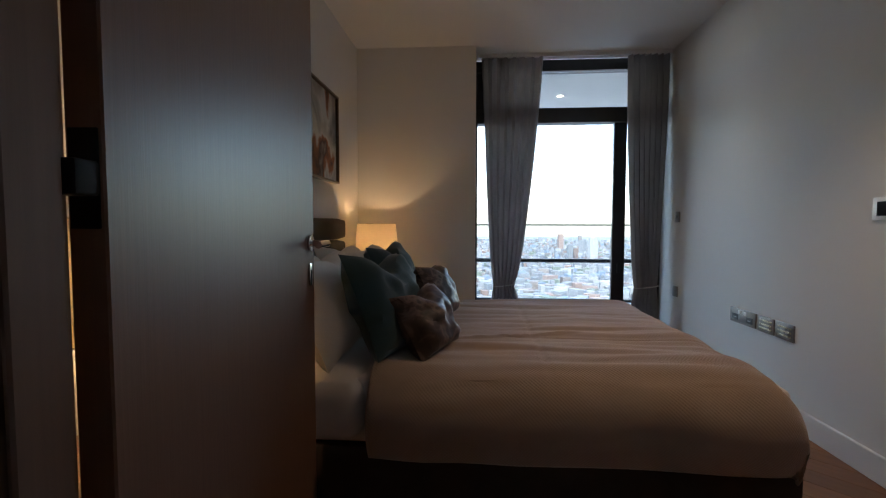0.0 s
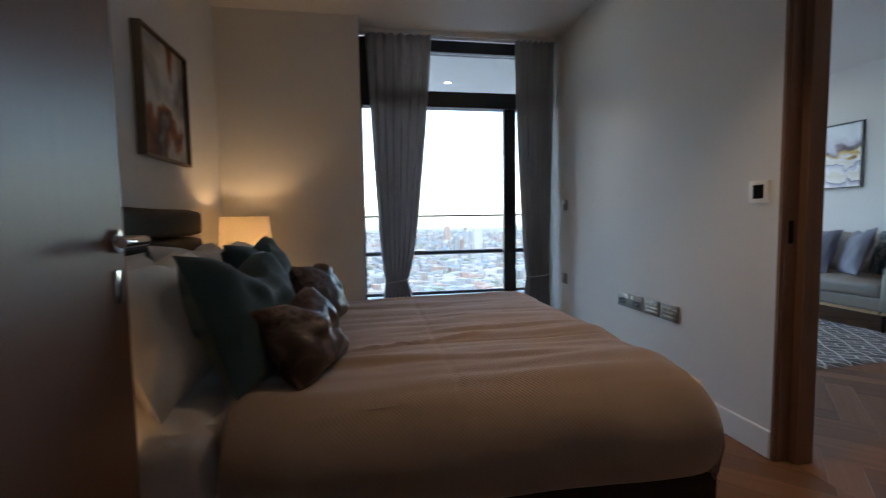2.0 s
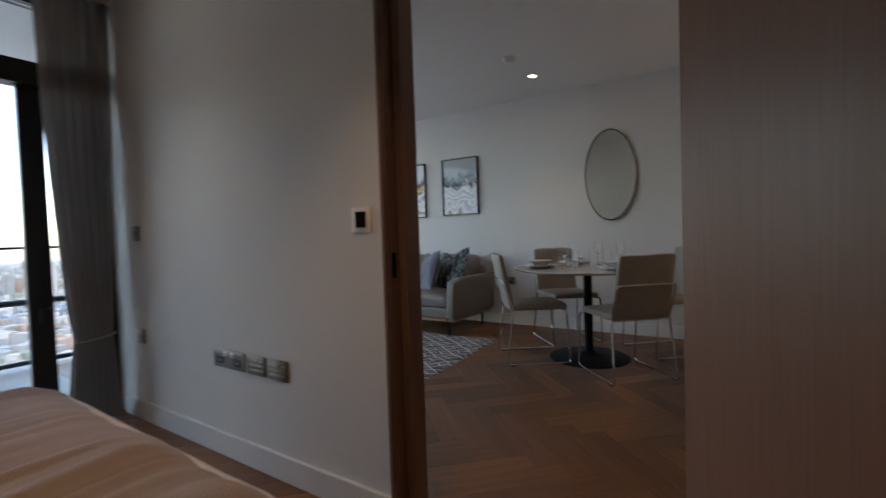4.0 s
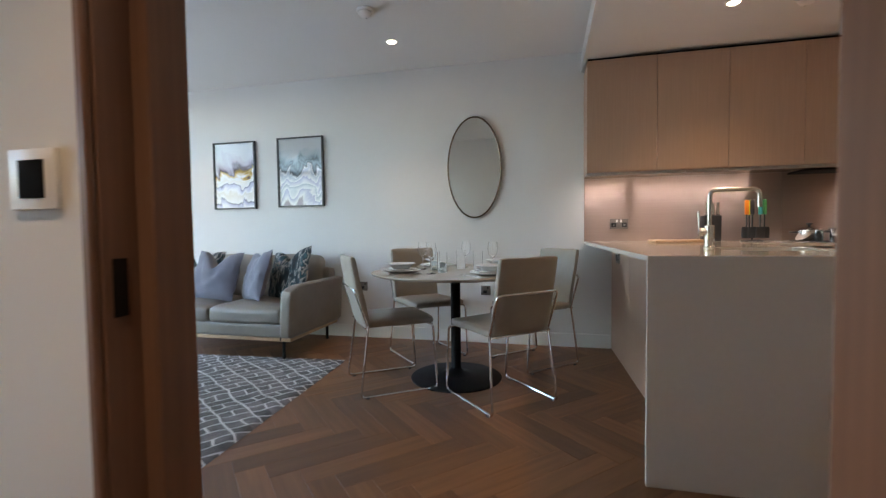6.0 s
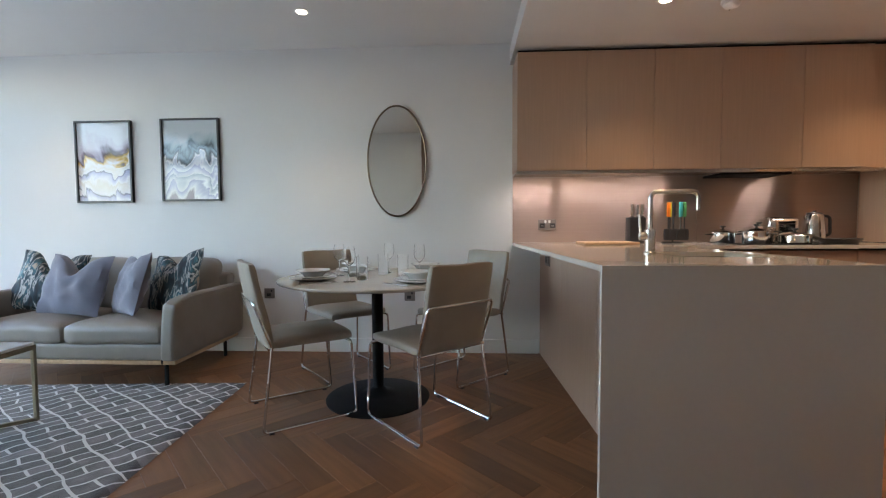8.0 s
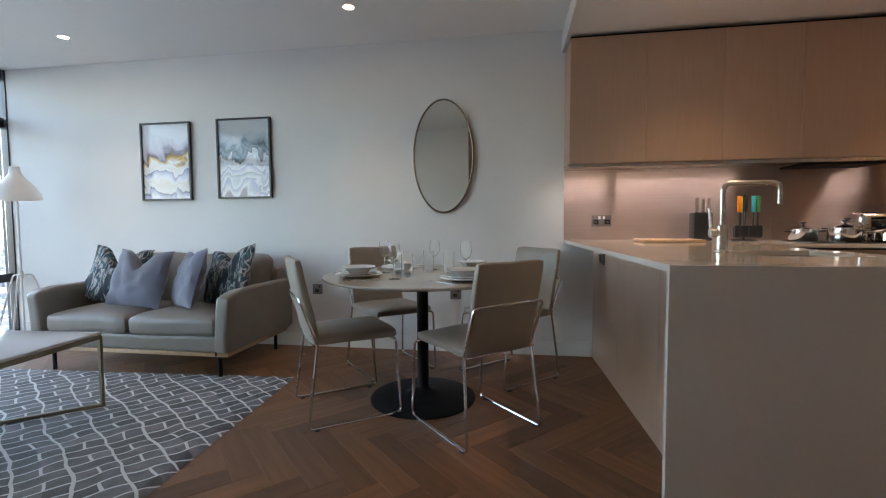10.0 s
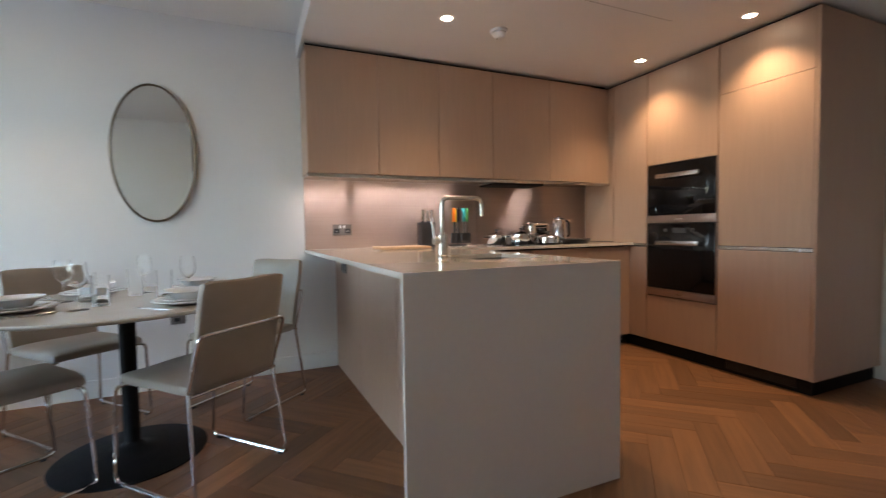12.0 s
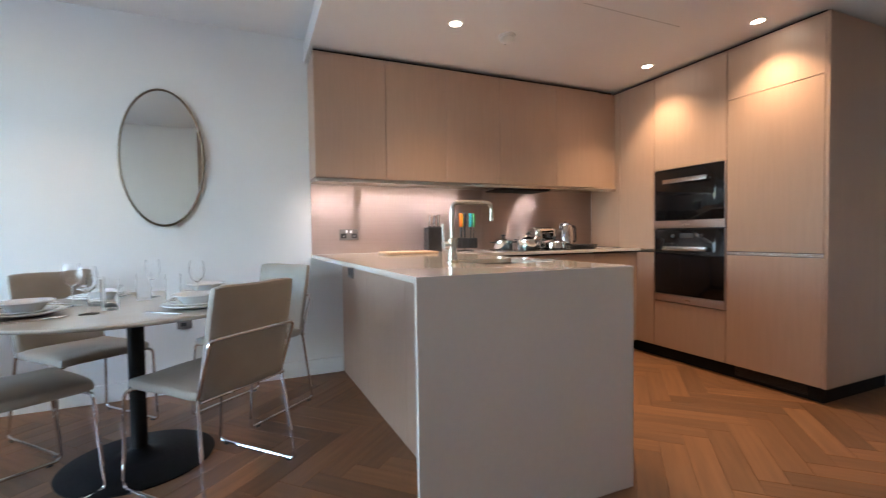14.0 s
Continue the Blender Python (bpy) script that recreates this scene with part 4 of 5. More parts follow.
def art_mat(name, sky_col, ink, seed):
    """An agate-like print: pale sky above a wavy coloured band, with layered flowing lines below."""
    m = bpy.data.materials.new(name)
    m.use_nodes = True
    n, l = m.node_tree.nodes, m.node_tree.links
    b = n["Principled BSDF"]
    tc, sep, tx = n.new("ShaderNodeTexCoord"), n.new("ShaderNodeSeparateXYZ"), n.new("ShaderNodeTexNoise")
    mp = n.new("ShaderNodeMapping")
    mp.inputs["Location"].default_value, mp.inputs["Scale"].default_value = (seed, 0, seed), (1.0, 0.0, 0.7)
    tx.inputs["Scale"].default_value, tx.inputs["Detail"].default_value, tx.inputs["Distortion"].default_value = 4.2, 3.0, 1.4
    l.new(tc.outputs["Object"], sep.inputs["Vector"])
    l.new(tc.outputs["Object"], mp.inputs["Vector"])
    l.new(mp.outputs["Vector"], tx.inputs["Vector"])
    mul, add = n.new("ShaderNodeMath"), n.new("ShaderNodeMath")
    mul.operation, add.operation = 'MULTIPLY_ADD', 'ADD'
    l.new(tx.outputs["Fac"], mul.inputs[0])
    mul.inputs[1].default_value, mul.inputs[2].default_value = 0.42, -0.21
    l.new(mul.outputs[0], add.inputs[0])
    l.new(sep.outputs["Z"], add.inputs[1])
    mr = n.new("ShaderNodeMapRange")
    mr.inputs["From Min"].default_value, mr.inputs["From Max"].default_value = -0.36, 0.34
    l.new(add.outputs[0], mr.inputs["Value"])
    ramp = n.new("ShaderNodeValToRGB")
    els = ramp.color_ramp.elements
    stops = ink + [(0.80, sky_col), (1.0, sky_col)]
    while len(els) < len(stops):
        els.new(0.5)
    for e, (p, c) in zip(els, stops):
        e.position, e.color = p, (*c, 1)
    l.new(mr.outputs["Result"], ramp.inputs["Fac"])
    l.new(ramp.outputs["Color"], b.inputs["Base Color"])
    b.inputs["Roughness"].default_value = 0.5
    b.inputs["Coat Weight"].default_value, b.inputs["Coat Roughness"].default_value = 0.6, 0.02
    return m


W1, GR, LV = (0.78, 0.78, 0.80), (0.09, 0.09, 0.13), (0.38, 0.38, 0.54)
ART_A = art_mat("agate_print_gold", (0.70, 0.72, 0.76), [(0.0, W1), (0.10, LV), (0.12, GR), (0.14, W1), (0.24, (0.64, 0.60, 0.55)), (0.27, W1), (0.36, LV), (0.385, GR), (0.40, W1), (0.47, (0.70, 0.66, 0.60)), (0.52, W1),
                 (0.565, (0.58, 0.36, 0.06)), (0.60, (0.07, 0.04, 0.05)), (0.64, (0.34, 0.28, 0.36)), (0.68, (0.55, 0.52, 0.60))], 1.3)
ART_B = art_mat("agate_print_blue", (0.50, 0.53, 0.55), [(0.0, (0.30, 0.24, 0.30)), (0.05, W1), (0.14, LV), (0.16, W1), (0.27, (0.36, 0.40, 0.48)), (0.29, W1), (0.39, LV), (0.41, W1), (0.50, (0.42, 0.46, 0.54)), (0.52, W1),
                 (0.55, (0.02, 0.03, 0.05)), (0.60, (0.20, 0.28, 0.33)), (0.63, (0.05, 0.08, 0.10)), (0.68, (0.22, 0.30, 0.34)), (0.72, (0.36, 0.43, 0.47))], 5.9)
ART_C = banded_mat("abstract_canvas", [(0.25, (0.04, 0.035, 0.04)), (0.38, (0.22, 0.21, 0.21)), (0.46, (0.42, 0.41, 0.40)), (0.51, (0.58, 0.57, 0.55)), (0.55, (0.30, 0.11, 0.04)), (0.60, (0.06, 0.028, 0.022)), (0.70, (0.45, 0.44, 0.43))], 2.2, 0.5, 0.6, stretch=(1.2, 1, 1.0), detail=6)
framed_print("picture", (XE, 5.607, 1.622), -90, 0.495, 0.69, 0.030, BLACKPLASTIC, ART_A, "black-framed agate print in white, gold and violet")
framed_print("picture", (XE, 4.846, 1.630), -90, 0.505, 0.69, 0.030, BLACKPLASTIC, ART_B, "black-framed agate print in white and slate blue")
framed_print("picture", (XL, 4.10, 1.635), 90, 0.52, 0.60, 0.045, DARKBRONZE, ART_C, "dark-framed abstract canvas in grey and rust", bar=0.012)


# curtains
def curtain(name, xa0, xa1, xb0, xb1, label, seed):
    """A pleated curtain gathered by a tie: xa the width at the head, xb at the tie."""
    ob = thing(name, (0, 5.20, 0), label, "curtain", group="bedroom curtains")
    bm = bmesh.new()
    nz, ns, top, tie, n = 60, 160, 2.485, 0.515, 7
    rows = []
    for i in range(nz + 1):
        z = top * (1 - i / nz) + 0.012 * (i / nz)
        if z > tie:
            k = ((z - tie) / (top - tie)) ** 0.62
        else:
            k = 0.55 * ((tie - z) / tie) ** 0.8
        a, b = xb0 + (xa0 - xb0) * k, xb1 + (xa1 - xb1) * k
        head = max(0.0, min(1.0, (top - z) / 0.14))
        row = []
        for j in range(ns + 1):
            s = j / ns
            ph = 2 * math.pi * (n * s + 0.10 * math.sin(z * 1.3 + seed)) + seed
            amp = 0.050 * (0.6 + 0.4 * head) * (0.75 + 0.5 * noise.noise(Vector((s * 4, z * 0.8, seed))))
            row.append(bm.verts.new((a + (b - a) * s + 0.008 * math.sin(2 * ph) * head, amp * math.sin(ph) + 0.012 * noise.noise(Vector((s * 6, z * 2, seed + 3))), z)))
        rows.append(row)
    for i in range(nz):
        for j in range(ns):
            bm.faces.new((rows[i][j], rows[i][j + 1], rows[i + 1][j + 1], rows[i + 1][j]))
    bmesh.ops.solidify(bm, geom=bm.faces[:], thickness=0.004)
    part("cloth", bm, CURTAIN, ob)
    c, w = (xb0 + xb1) / 2, (xb1 - xb0) / 2 + 0.012
    part("tie_cord", tube(bmesh.new(), [(c + w * math.cos(t), 0.048 * math.sin(t), tie + 0.012 * math.cos(t)) for t in [2 * math.pi * i / 28 for i in range(28)]], 0.005, 6, True), TIE, ob, "white tie-back cord")


curtain("curtain", 1.645, 2.175, 1.77, 1.935, "grey pleated curtain tied back at the window", 0.4)
curtain("curtain", 2.885, 3.235, 2.99, 3.165, "grey pleated curtain tied back beside the partition", 2.1)
tr = thing("curtain_track", (0, 5.20, 2.487), "slim white ceiling track for the curtains", "curtain track")
part("rail", bm_box(1.62, XP - 0.01, -0.012, 0.012, 0, 0.0325), CEIL, tr)


# ---- living area ----
def sofa():
    ob = thing("sofa", (0, 0, 0), "taupe leather two-seat sofa with rounded arms on metal legs", "sofa")
    y0, y1 = 4.41, 5.97
    part("frame", soft_box(5.79, 6.60, y0 + 0.02, y1 - 0.02, 0.185, 0.30, 0.02, 0.0, 8), LEATHER, ob)
    part("wood_strip", bm_box(5.797, 6.59, y0 + 0.02, y1 - 0.02, 0.160, 0.187, bev=0.003), BOARD, ob, "pale oak strip under the frame")
    for k, (a, b) in enumerate(((y0, y0 + 0.105), (y1 - 0.105, y1))):
        bm = soft_box(5.76, 6.66, a, b, 0.185, 0.605, 0.032, 0.0, 14, k)
        for v in bm.verts:
            t = (v.co.z - 0.185) / 0.43
            v.co.y += (-1 if k == 0 else 1) * 0.028 * t ** 2
            v.co.z -= 0.030 * max(0, (5.975 - v.co.x) / 0.2) ** 2 * t
        part("arm", bm, LEATHER, ob)
        s = -1 if k == 0 else 1
        e = (a if k == 0 else b) + s * 0.0
        part("arm_piping", tube(bmesh.new(), [(x, e + s * 0.022, 0.593 - 0.03 * max(0, (5.975 - x) / 0.2) ** 2 * 0.95) for x in [5.825 + 0.80 * i / 14 for i in range(15)]], 0.0045, 6), LEATHER, ob)
    mid = (y0 + y1) / 2
    for k, (a, b) in enumerate(((y0 + 0.11, mid - 0.003), (mid + 0.003, y1 - 0.11))):
        part("seat_cushion", soft_box(5.775, 6.42, a, b, 0.285, 0.425, 0.045, 0.035, 12, 10 + k), LEATHER, ob)
        bm = soft_box(6.34, 6.54, a + 0.01, b - 0.01, 0.40, 0.80, 0.075, 0.02, 12, 20 + k)
        for v in bm.verts:
            v.co.x += 0.10 * (v.co.z - 0.40) / 0.4
        part("back_cushion", bm, LEATHER, ob)
    bm = soft_box(6.46, 6.60, y0 + 0.05, y1 - 0.05, 0.20, 0.70, 0.05, 0.0, 10, 31)
    for v in bm.verts:
        v.co.x += 0.06 * max(0, v.co.z - 0.3) / 0.4
    part("back", bm, LEATHER, ob)
    for x in (5.84, 6.55):
        for y in (y0 + 0.11, y1 - 0.11):
            bm = tube(bmesh.new(), [(x, y, 0.0), (x, y, 0.165)], 0.013, 12)
            tube(bm, fillet([(x - 0.035, y, 0.165), (x - 0.035, y, 0.225), (x - 0.0, y, 0.225)] if x < 6 else [(x, y, 0.16), (x, y, 0.18)], 0.01), 0.011, 8)
            part("leg", bm, BLACKMETAL, ob)


sofa()
# scatter cushions: brighter pair in front of the marbled pair
pillow("scatter_cushion", (6.15, 5.71, 0.435), -80, -20, (0.48, 0.47, 0.16), PATTERN, "dark marbled cushion with a dented top on the sofa", 0.17, 21, "sofa cushions", "cushion", roll=6)
pillow("scatter_cushion", (6.00, 5.36, 0.44), -94, -20, (0.50, 0.45, 0.17), BLUEGREY, "blue-grey cushion with a dented top on the sofa", 0.15, 22, "sofa cushions", "cushion", roll=2)
pillow("scatter_cushion", (6.01, 4.95, 0.44), -128, -18, (0.45, 0.45, 0.16), BLUEGREY, "blue-grey cushion standing at an angle on the sofa", 0.05, 23, "sofa cushions", "cushion", roll=-6)
pillow("scatter_cushion", (6.12, 4.69, 0.44), -112, -20, (0.50, 0.47, 0.16), PATTERN, "dark marbled cushion leaning on the sofa arm", 0.12, 24, "sofa cushions", "cushion", roll=-9)


def rug():
    w, d, n = 1.00, 1.14, 70
    bm = bmesh.new()
    bmesh.ops.create_grid(bm, x_segments=n, y_segments=n, size=1)
    for v in bm.verts:
        v.co.x, v.co.y = v.co.x * w, v.co.y * d
        v.co.z = 0.012 + 0.0018 * noise.noise(v.co * 9)
        e = max(abs(v.co.x) / w, abs(v.co.y) / d)
        if e > 0.999:
            v.co.z = 0.002
            v.co.x += 0.004 * noise.noise(v.co * 30)
            v.co.y += 0.004 * noise.noise(v.co * 30 + Vector((5, 0, 0)))
    whole("rug", bm, RUG, "grey rug with an irregular white lattice pattern", "rug", place=pose(5.86 - w, 3.955 + d, 0.0, 0, 0, 3.5))


rug()


def coffee_table():
    w, d = 0.37, 0.50
    ob = thing("coffee_table", (4.883, 5.341, 0.013), "coffee table with white marble top and slim brass frame", "coffee table", rz=4.0)
    part("top", bm_box(-w - 0.005, w + 0.005, -d - 0.005, d + 0.005, 0.417, 0.433, bev=0.003), MARBLE, ob)
    for x0, x1, y0, y1 in ((-w - 0.009, w + 0.009, -d - 0.009, -d + 0.009), (-w - 0.009, w + 0.009, d - 0.009, d + 0.009), (-w - 0.009, -w + 0.009, -d + 0.0095, d - 0.0095), (w - 0.009, w + 0.009, -d + 0.0095, d - 0.0095)):
        part("top_rail", bm_box(x0, x1, y0, y1, 0.392, 0.416, bev=0.001, seg=1), FRAMEBRASS, ob, smooth=False)
    for y in (-d, d):
        for x in (-w, w):
            part("leg", bm_box(x - 0.009, x + 0.009, y - 0.009, y + 0.009, 0.0, 0.3915, bev=0.001, seg=1), FRAMEBRASS, ob)
    for k, a in enumerate((math.atan2(d, w), math.atan2(d, -w))):
        n = math.hypot(w, d) - 0.010
        part("foot_bar", bm_box(-n, n, -0.009, 0.009, 0.0 + 0.0004 * k, 0.018 + 0.0004 * k, turn=Matrix.Rotation(a, 4, 'Z')), FRAMEBRASS, ob, "flat brass bar crossing the base")


coffee_table()


def floor_lamp():
    ob = thing("floor_lamp", (6.36, 6.80, 0), "white tripod floor lamp with a bell-shaped metal shade", "floor lamp")
    part("pole", tube(bmesh.new(), [(0, 0, 0.02), (0, 0, 1.40)], 0.009, 10), WHITEPLASTIC, ob)
    for a in (100, 215, 330):
        c, s = math.cos(radians(a)), math.sin(radians(a))
        part("leg", tube(bmesh.new(), fillet([(0.0, 0.0, 0.62), (0.07 * c, 0.07 * s, 0.63), (0.27 * c, 0.27 * s, 0.005)], 0.09, 8), 0.007, 8), WHITEPLASTIC, ob)
    part("collar", lathe(bmesh.new(), [(0, 0.59), (0.016, 0.59), (0.018, 0.66), (0, 0.66)], 16), WHITEPLASTIC, ob)
    bm = lathe(bmesh.new(), [(0.0, 0.235), (0.026, 0.232), (0.032, 0.19), (0.045, 0.165), (0.095, 0.105), (0.135, 0.03), (0.138, 0.0)], 36)
    bmesh.ops.solidify(bm, geom=bm.faces[:], thickness=0.003)
    part("shade", bm, WHITEPLASTIC, ob, matrix=pose(-0.02, -0.03, 1.285, 6, -6, 0) @ Matrix.Scale(1.2, 4))
    part("bulb", lathe(bmesh.new(), [(0, 0.03), (0.022, 0.04), (0.026, 0.07), (0.012, 0.12), (0, 0.13)], 16), CERAMIC, ob, matrix=pose(-0.02, -0.03, 1.315, 6, -6, 0))


floor_lamp()


def oval_mirror():
    ob = thing("wall_mirror", (XE, 3.094, 1.595), "oval wall mirror with a thin brass frame", "mirror", rz=-90)
    a, b, n = 0.242, 0.450, 96
    ring = [(a * math.cos(2 * math.pi * i / n), -0.022, b * math.sin(2 * math.pi * i / n)) for i in range(n)]
    part("frame", tube(bmesh.new(), ring, 0.0075, 8, True), DARKBRONZE, ob)
    part("back_band", tube(bmesh.new(), [(x * 0.985, -0.010, z * 0.99) for x, _, z in ring], 0.008, 8, True), DARKBRONZE, ob)
    bm = bmesh.new()
    f = bm.faces.new([bm.verts.new((x * 0.985, -0.022, z * 0.99)) for x, _, z in ring])
    ex = bmesh.ops.extrude_face_region(bm, geom=[f])
    bmesh.ops.translate(bm, vec=(0, 0.018, 0), verts=[v for v in ex["geom"] if isinstance(v, bmesh.types.BMVert)])
    bmesh.ops.recalc_face_normals(bm, faces=bm.faces)
    part("mirror_glass", bm, MIRROR, ob, smooth=False)


oval_mirror()


# ---- dining ----
TX, TY, TZ = 5.715, 3.075, 0.75


def dining_table():
    ob = thing("dining_table", (TX, TY, 0), "round pedestal dining table with pale stone top", "dining table")
    part("tabletop", lathe(bmesh.new(), [(0, 0.728), (0.545, 0.728), (0.575, 0.738), (0.580, 0.744), (0.577, 0.75), (0, 0.75)], 72), STONETOP, ob, "pale veined stone tabletop")
    part("pedestal", lathe(bmesh.new(), [(0.034, 0.02), (0.034, 0.70), (0.11, 0.715), (0.11, 0.727)], 32), BLACKMETAL, ob)
    part("base", lathe(bmesh.new(), [(0.315, 0.0), (0.317, 0.008), (0.30, 0.016), (0.12, 0.030), (0.055, 0.045), (0.034, 0.07), (0, 0.07)], 64), BLACKMETAL, ob)


dining_table()


def dining_chair():
    """Faces local +y. Sled frame in chrome tube, leather seat and back."""
    ob = thing("dining_chair", (0, 0, 0), "beige leather dining chair on a chrome sled frame", "chair", group="chairs round the table")
    seat = soft_box(-0.215, 0.215, -0.20, 0.235, 0.425, 0.475, 0.022, 0.010, 10, 2)
    part("seat", seat, CHAIRSKIN, ob)
    back = soft_box(-0.205, 0.205, -0.235, -0.19, 0.43, 0.875, 0.02, 0.0, 10, 5)
    for v in back.verts:
        v.co.y -= 0.20 * (v.co.z - 0.43) - 0.05 * (v.co.x / 0.2) ** 2 * 0.3
    part("backrest", back, CHAIRSKIN, ob)
    for s in (-1, 1):
        x = 0.235 * s
        part("side_frame", tube(bmesh.new(), fillet([(0.18 * s, 0.20, 0.428), (x, 0.215, 0.425), (x, 0.245, 0.012), (x, -0.255, 0.012), (0.212 * s, -0.20, 0.44)], 0.03, 6), 0.0075, 8), CHROME, ob)
        for y in (0.20, -0.215):
            part("glide", bm_box(x - 0.009, x + 0.009, y - 0.012, y + 0.012, 0.0, 0.007), BLACKPLASTIC, ob)
    part("back_rail", tube(bmesh.new(), fillet([(-0.212, -0.20, 0.44), (-0.214, -0.283, 0.675), (0.214, -0.283, 0.675), (0.212, -0.20, 0.44)], 0.03, 6), 0.0075, 8), CHROME, ob)
    part("seat_rail", tube(bmesh.new(), [(-0.212, -0.215, 0.432), (0.212, -0.215, 0.432)], 0.007, 8), CHROME, ob)
    return ob


# place and facing of each chair
CHAIRS = [(5.42, 2.740, -47.5), (5.520, 3.482, 215.0), (6.235, 3.425, 132.5), (6.187, 2.570, 42.8)]
first = dining_chair()
first.matrix_basis = pose(*CHAIRS[0][:2], 0, 0, 0, CHAIRS[0][2])
for x, y, rz in CHAIRS[1:]:
    copy_thing(first, pose(x, y, 0, 0, 0, rz))


def shell(profile, n=32, thick=0.004):
    bm = lathe(bmesh.new(), profile, n)
    bmesh.ops.solidify(bm, geom=bm.faces[:], thickness=thick)
    return bm


def dish(name, label, profile, x, y, z, thick=0.005):
    return whole(name, shell(profile, 36, thick), CERAMIC, label, name, group=name + "s on the table", place=Matrix.Translation((x, y, z)))


PLATE_P = [(0, 0.002), (0.075, 0.002), (0.085, 0.006), (0.132, 0.016), (0.135, 0.018)]
SIDE_P = [(0, 0.002), (0.060, 0.002), (0.068, 0.006), (0.102, 0.014), (0.104, 0.016)]
BOWL_P = [(0, 0.003), (0.040, 0.003), (0.046, 0.008), (0.070, 0.034), (0.092, 0.045), (0.095, 0.046)]
WINE = [(0, 0), (0.034, 0), (0.034, 0.002), (0.006, 0.006), (0.0035, 0.02), (0.0035, 0.085), (0.010, 0.092), (0.034, 0.112), (0.043, 0.142), (0.040, 0.178), (0.035, 0.198), (0.0338, 0.198), (0.0386, 0.178), (0.0415, 0.142), (0.0325, 0.113), (0.009, 0.094), (0, 0.096)]
TUMBLER = [(0, 0), (0.030, 0), (0.032, 0.004), (0.034, 0.135), (0.0325, 0.135), (0.0305, 0.010), (0, 0.008)]


def cutlery(x, y, rz, kind):
    bm = bmesh.new()
    if kind == "knife":
        box(bm, -0.006, 0.006, -0.10, 0.0, 0.0005, 0.005, bev=0.002)
        box(bm, -0.009, 0.007, 0.0, 0.11, 0.001, 0.0025, bev=0.0006, seg=1)
    elif kind == "fork":
        box(bm, -0.005, 0.005, -0.10, 0.03, 0.0005, 0.004, bev=0.0015)
        box(bm, -0.011, 0.011, 0.03, 0.055, 0.001, 0.0035, bev=0.001)
        for k in range(4):
            box(bm, -0.0105 + k * 0.0062, -0.0075 + k * 0.0062, 0.055, 0.10, 0.001, 0.0035)
    else:
        box(bm, -0.005, 0.005, -0.10, 0.05, 0.0005, 0.004, bev=0.0015)
        lathe(bm, [(0, 0.0005), (0.014, 0.003), (0.020, 0.007)], 16, (0, 0.072, 0), 1.5)
    return whole(kind, bm, STEEL, "polished steel table " + kind + " beside a plate", kind, group="cutlery on the table", place=pose(x, y, TZ, 0, 0, rz))


for k, (cx, cy, rz) in enumerate(CHAIRS):
    d = Vector((TX - cx, TY - cy)).normalized()
    px, py = TX - d.x * 0.375, TY - d.y * 0.375
    side = Vector((-d.y, d.x))
    dish("plate", "white ceramic dinner plate on the dining table", PLATE_P, px, py, TZ)
    dish("side_plate", "white ceramic side plate stacked on a dinner plate", SIDE_P, px, py, TZ + 0.009)
    dish("bowl", "white ceramic bowl stacked on plates", BOWL_P, px, py, TZ + 0.016)
    turn = math.degrees(math.atan2(d.y, d.x)) - 90
    cutlery(px + side.x * 0.165, py + side.y * 0.165, turn, "fork")
    cutlery(px - side.x * 0.165, py - side.y * 0.165, turn, "knife")
    cutlery(px - side.x * 0.195, py - side.y * 0.195, turn, "spoon")
    gx, gy = TX - d.x * 0.20 - side.x * 0.17, TY - d.y * 0.20 - side.y * 0.17
    whole("wine_glass", lathe(bmesh.new(), [(r * (0.82 if z > 0.09 else 1.0), z) for r, z in WINE], 28), GLASS, "clear stemmed wine glass on the dining table", "glass", "glasses on the table", place=Matrix.Translation((gx, gy, TZ)))
    gx, gy = TX - d.x * 0.115 - side.x * 0.11, TY - d.y * 0.115 - side.y * 0.11
    whole("tumbler", lathe(bmesh.new(), TUMBLER, 28), THINGLASS, "clear tall glass tumbler on the dining table", "glass", "glasses on the table", place=Matrix.Translation((gx, gy, TZ)))


# ---- kitchen ----
YK = -0.56          # front of the tall units
YP0, YP1 = 1.125, 2.145
XI, SKEW = 4.578, 0.0354      # free end of the peninsula, which runs slightly out of square


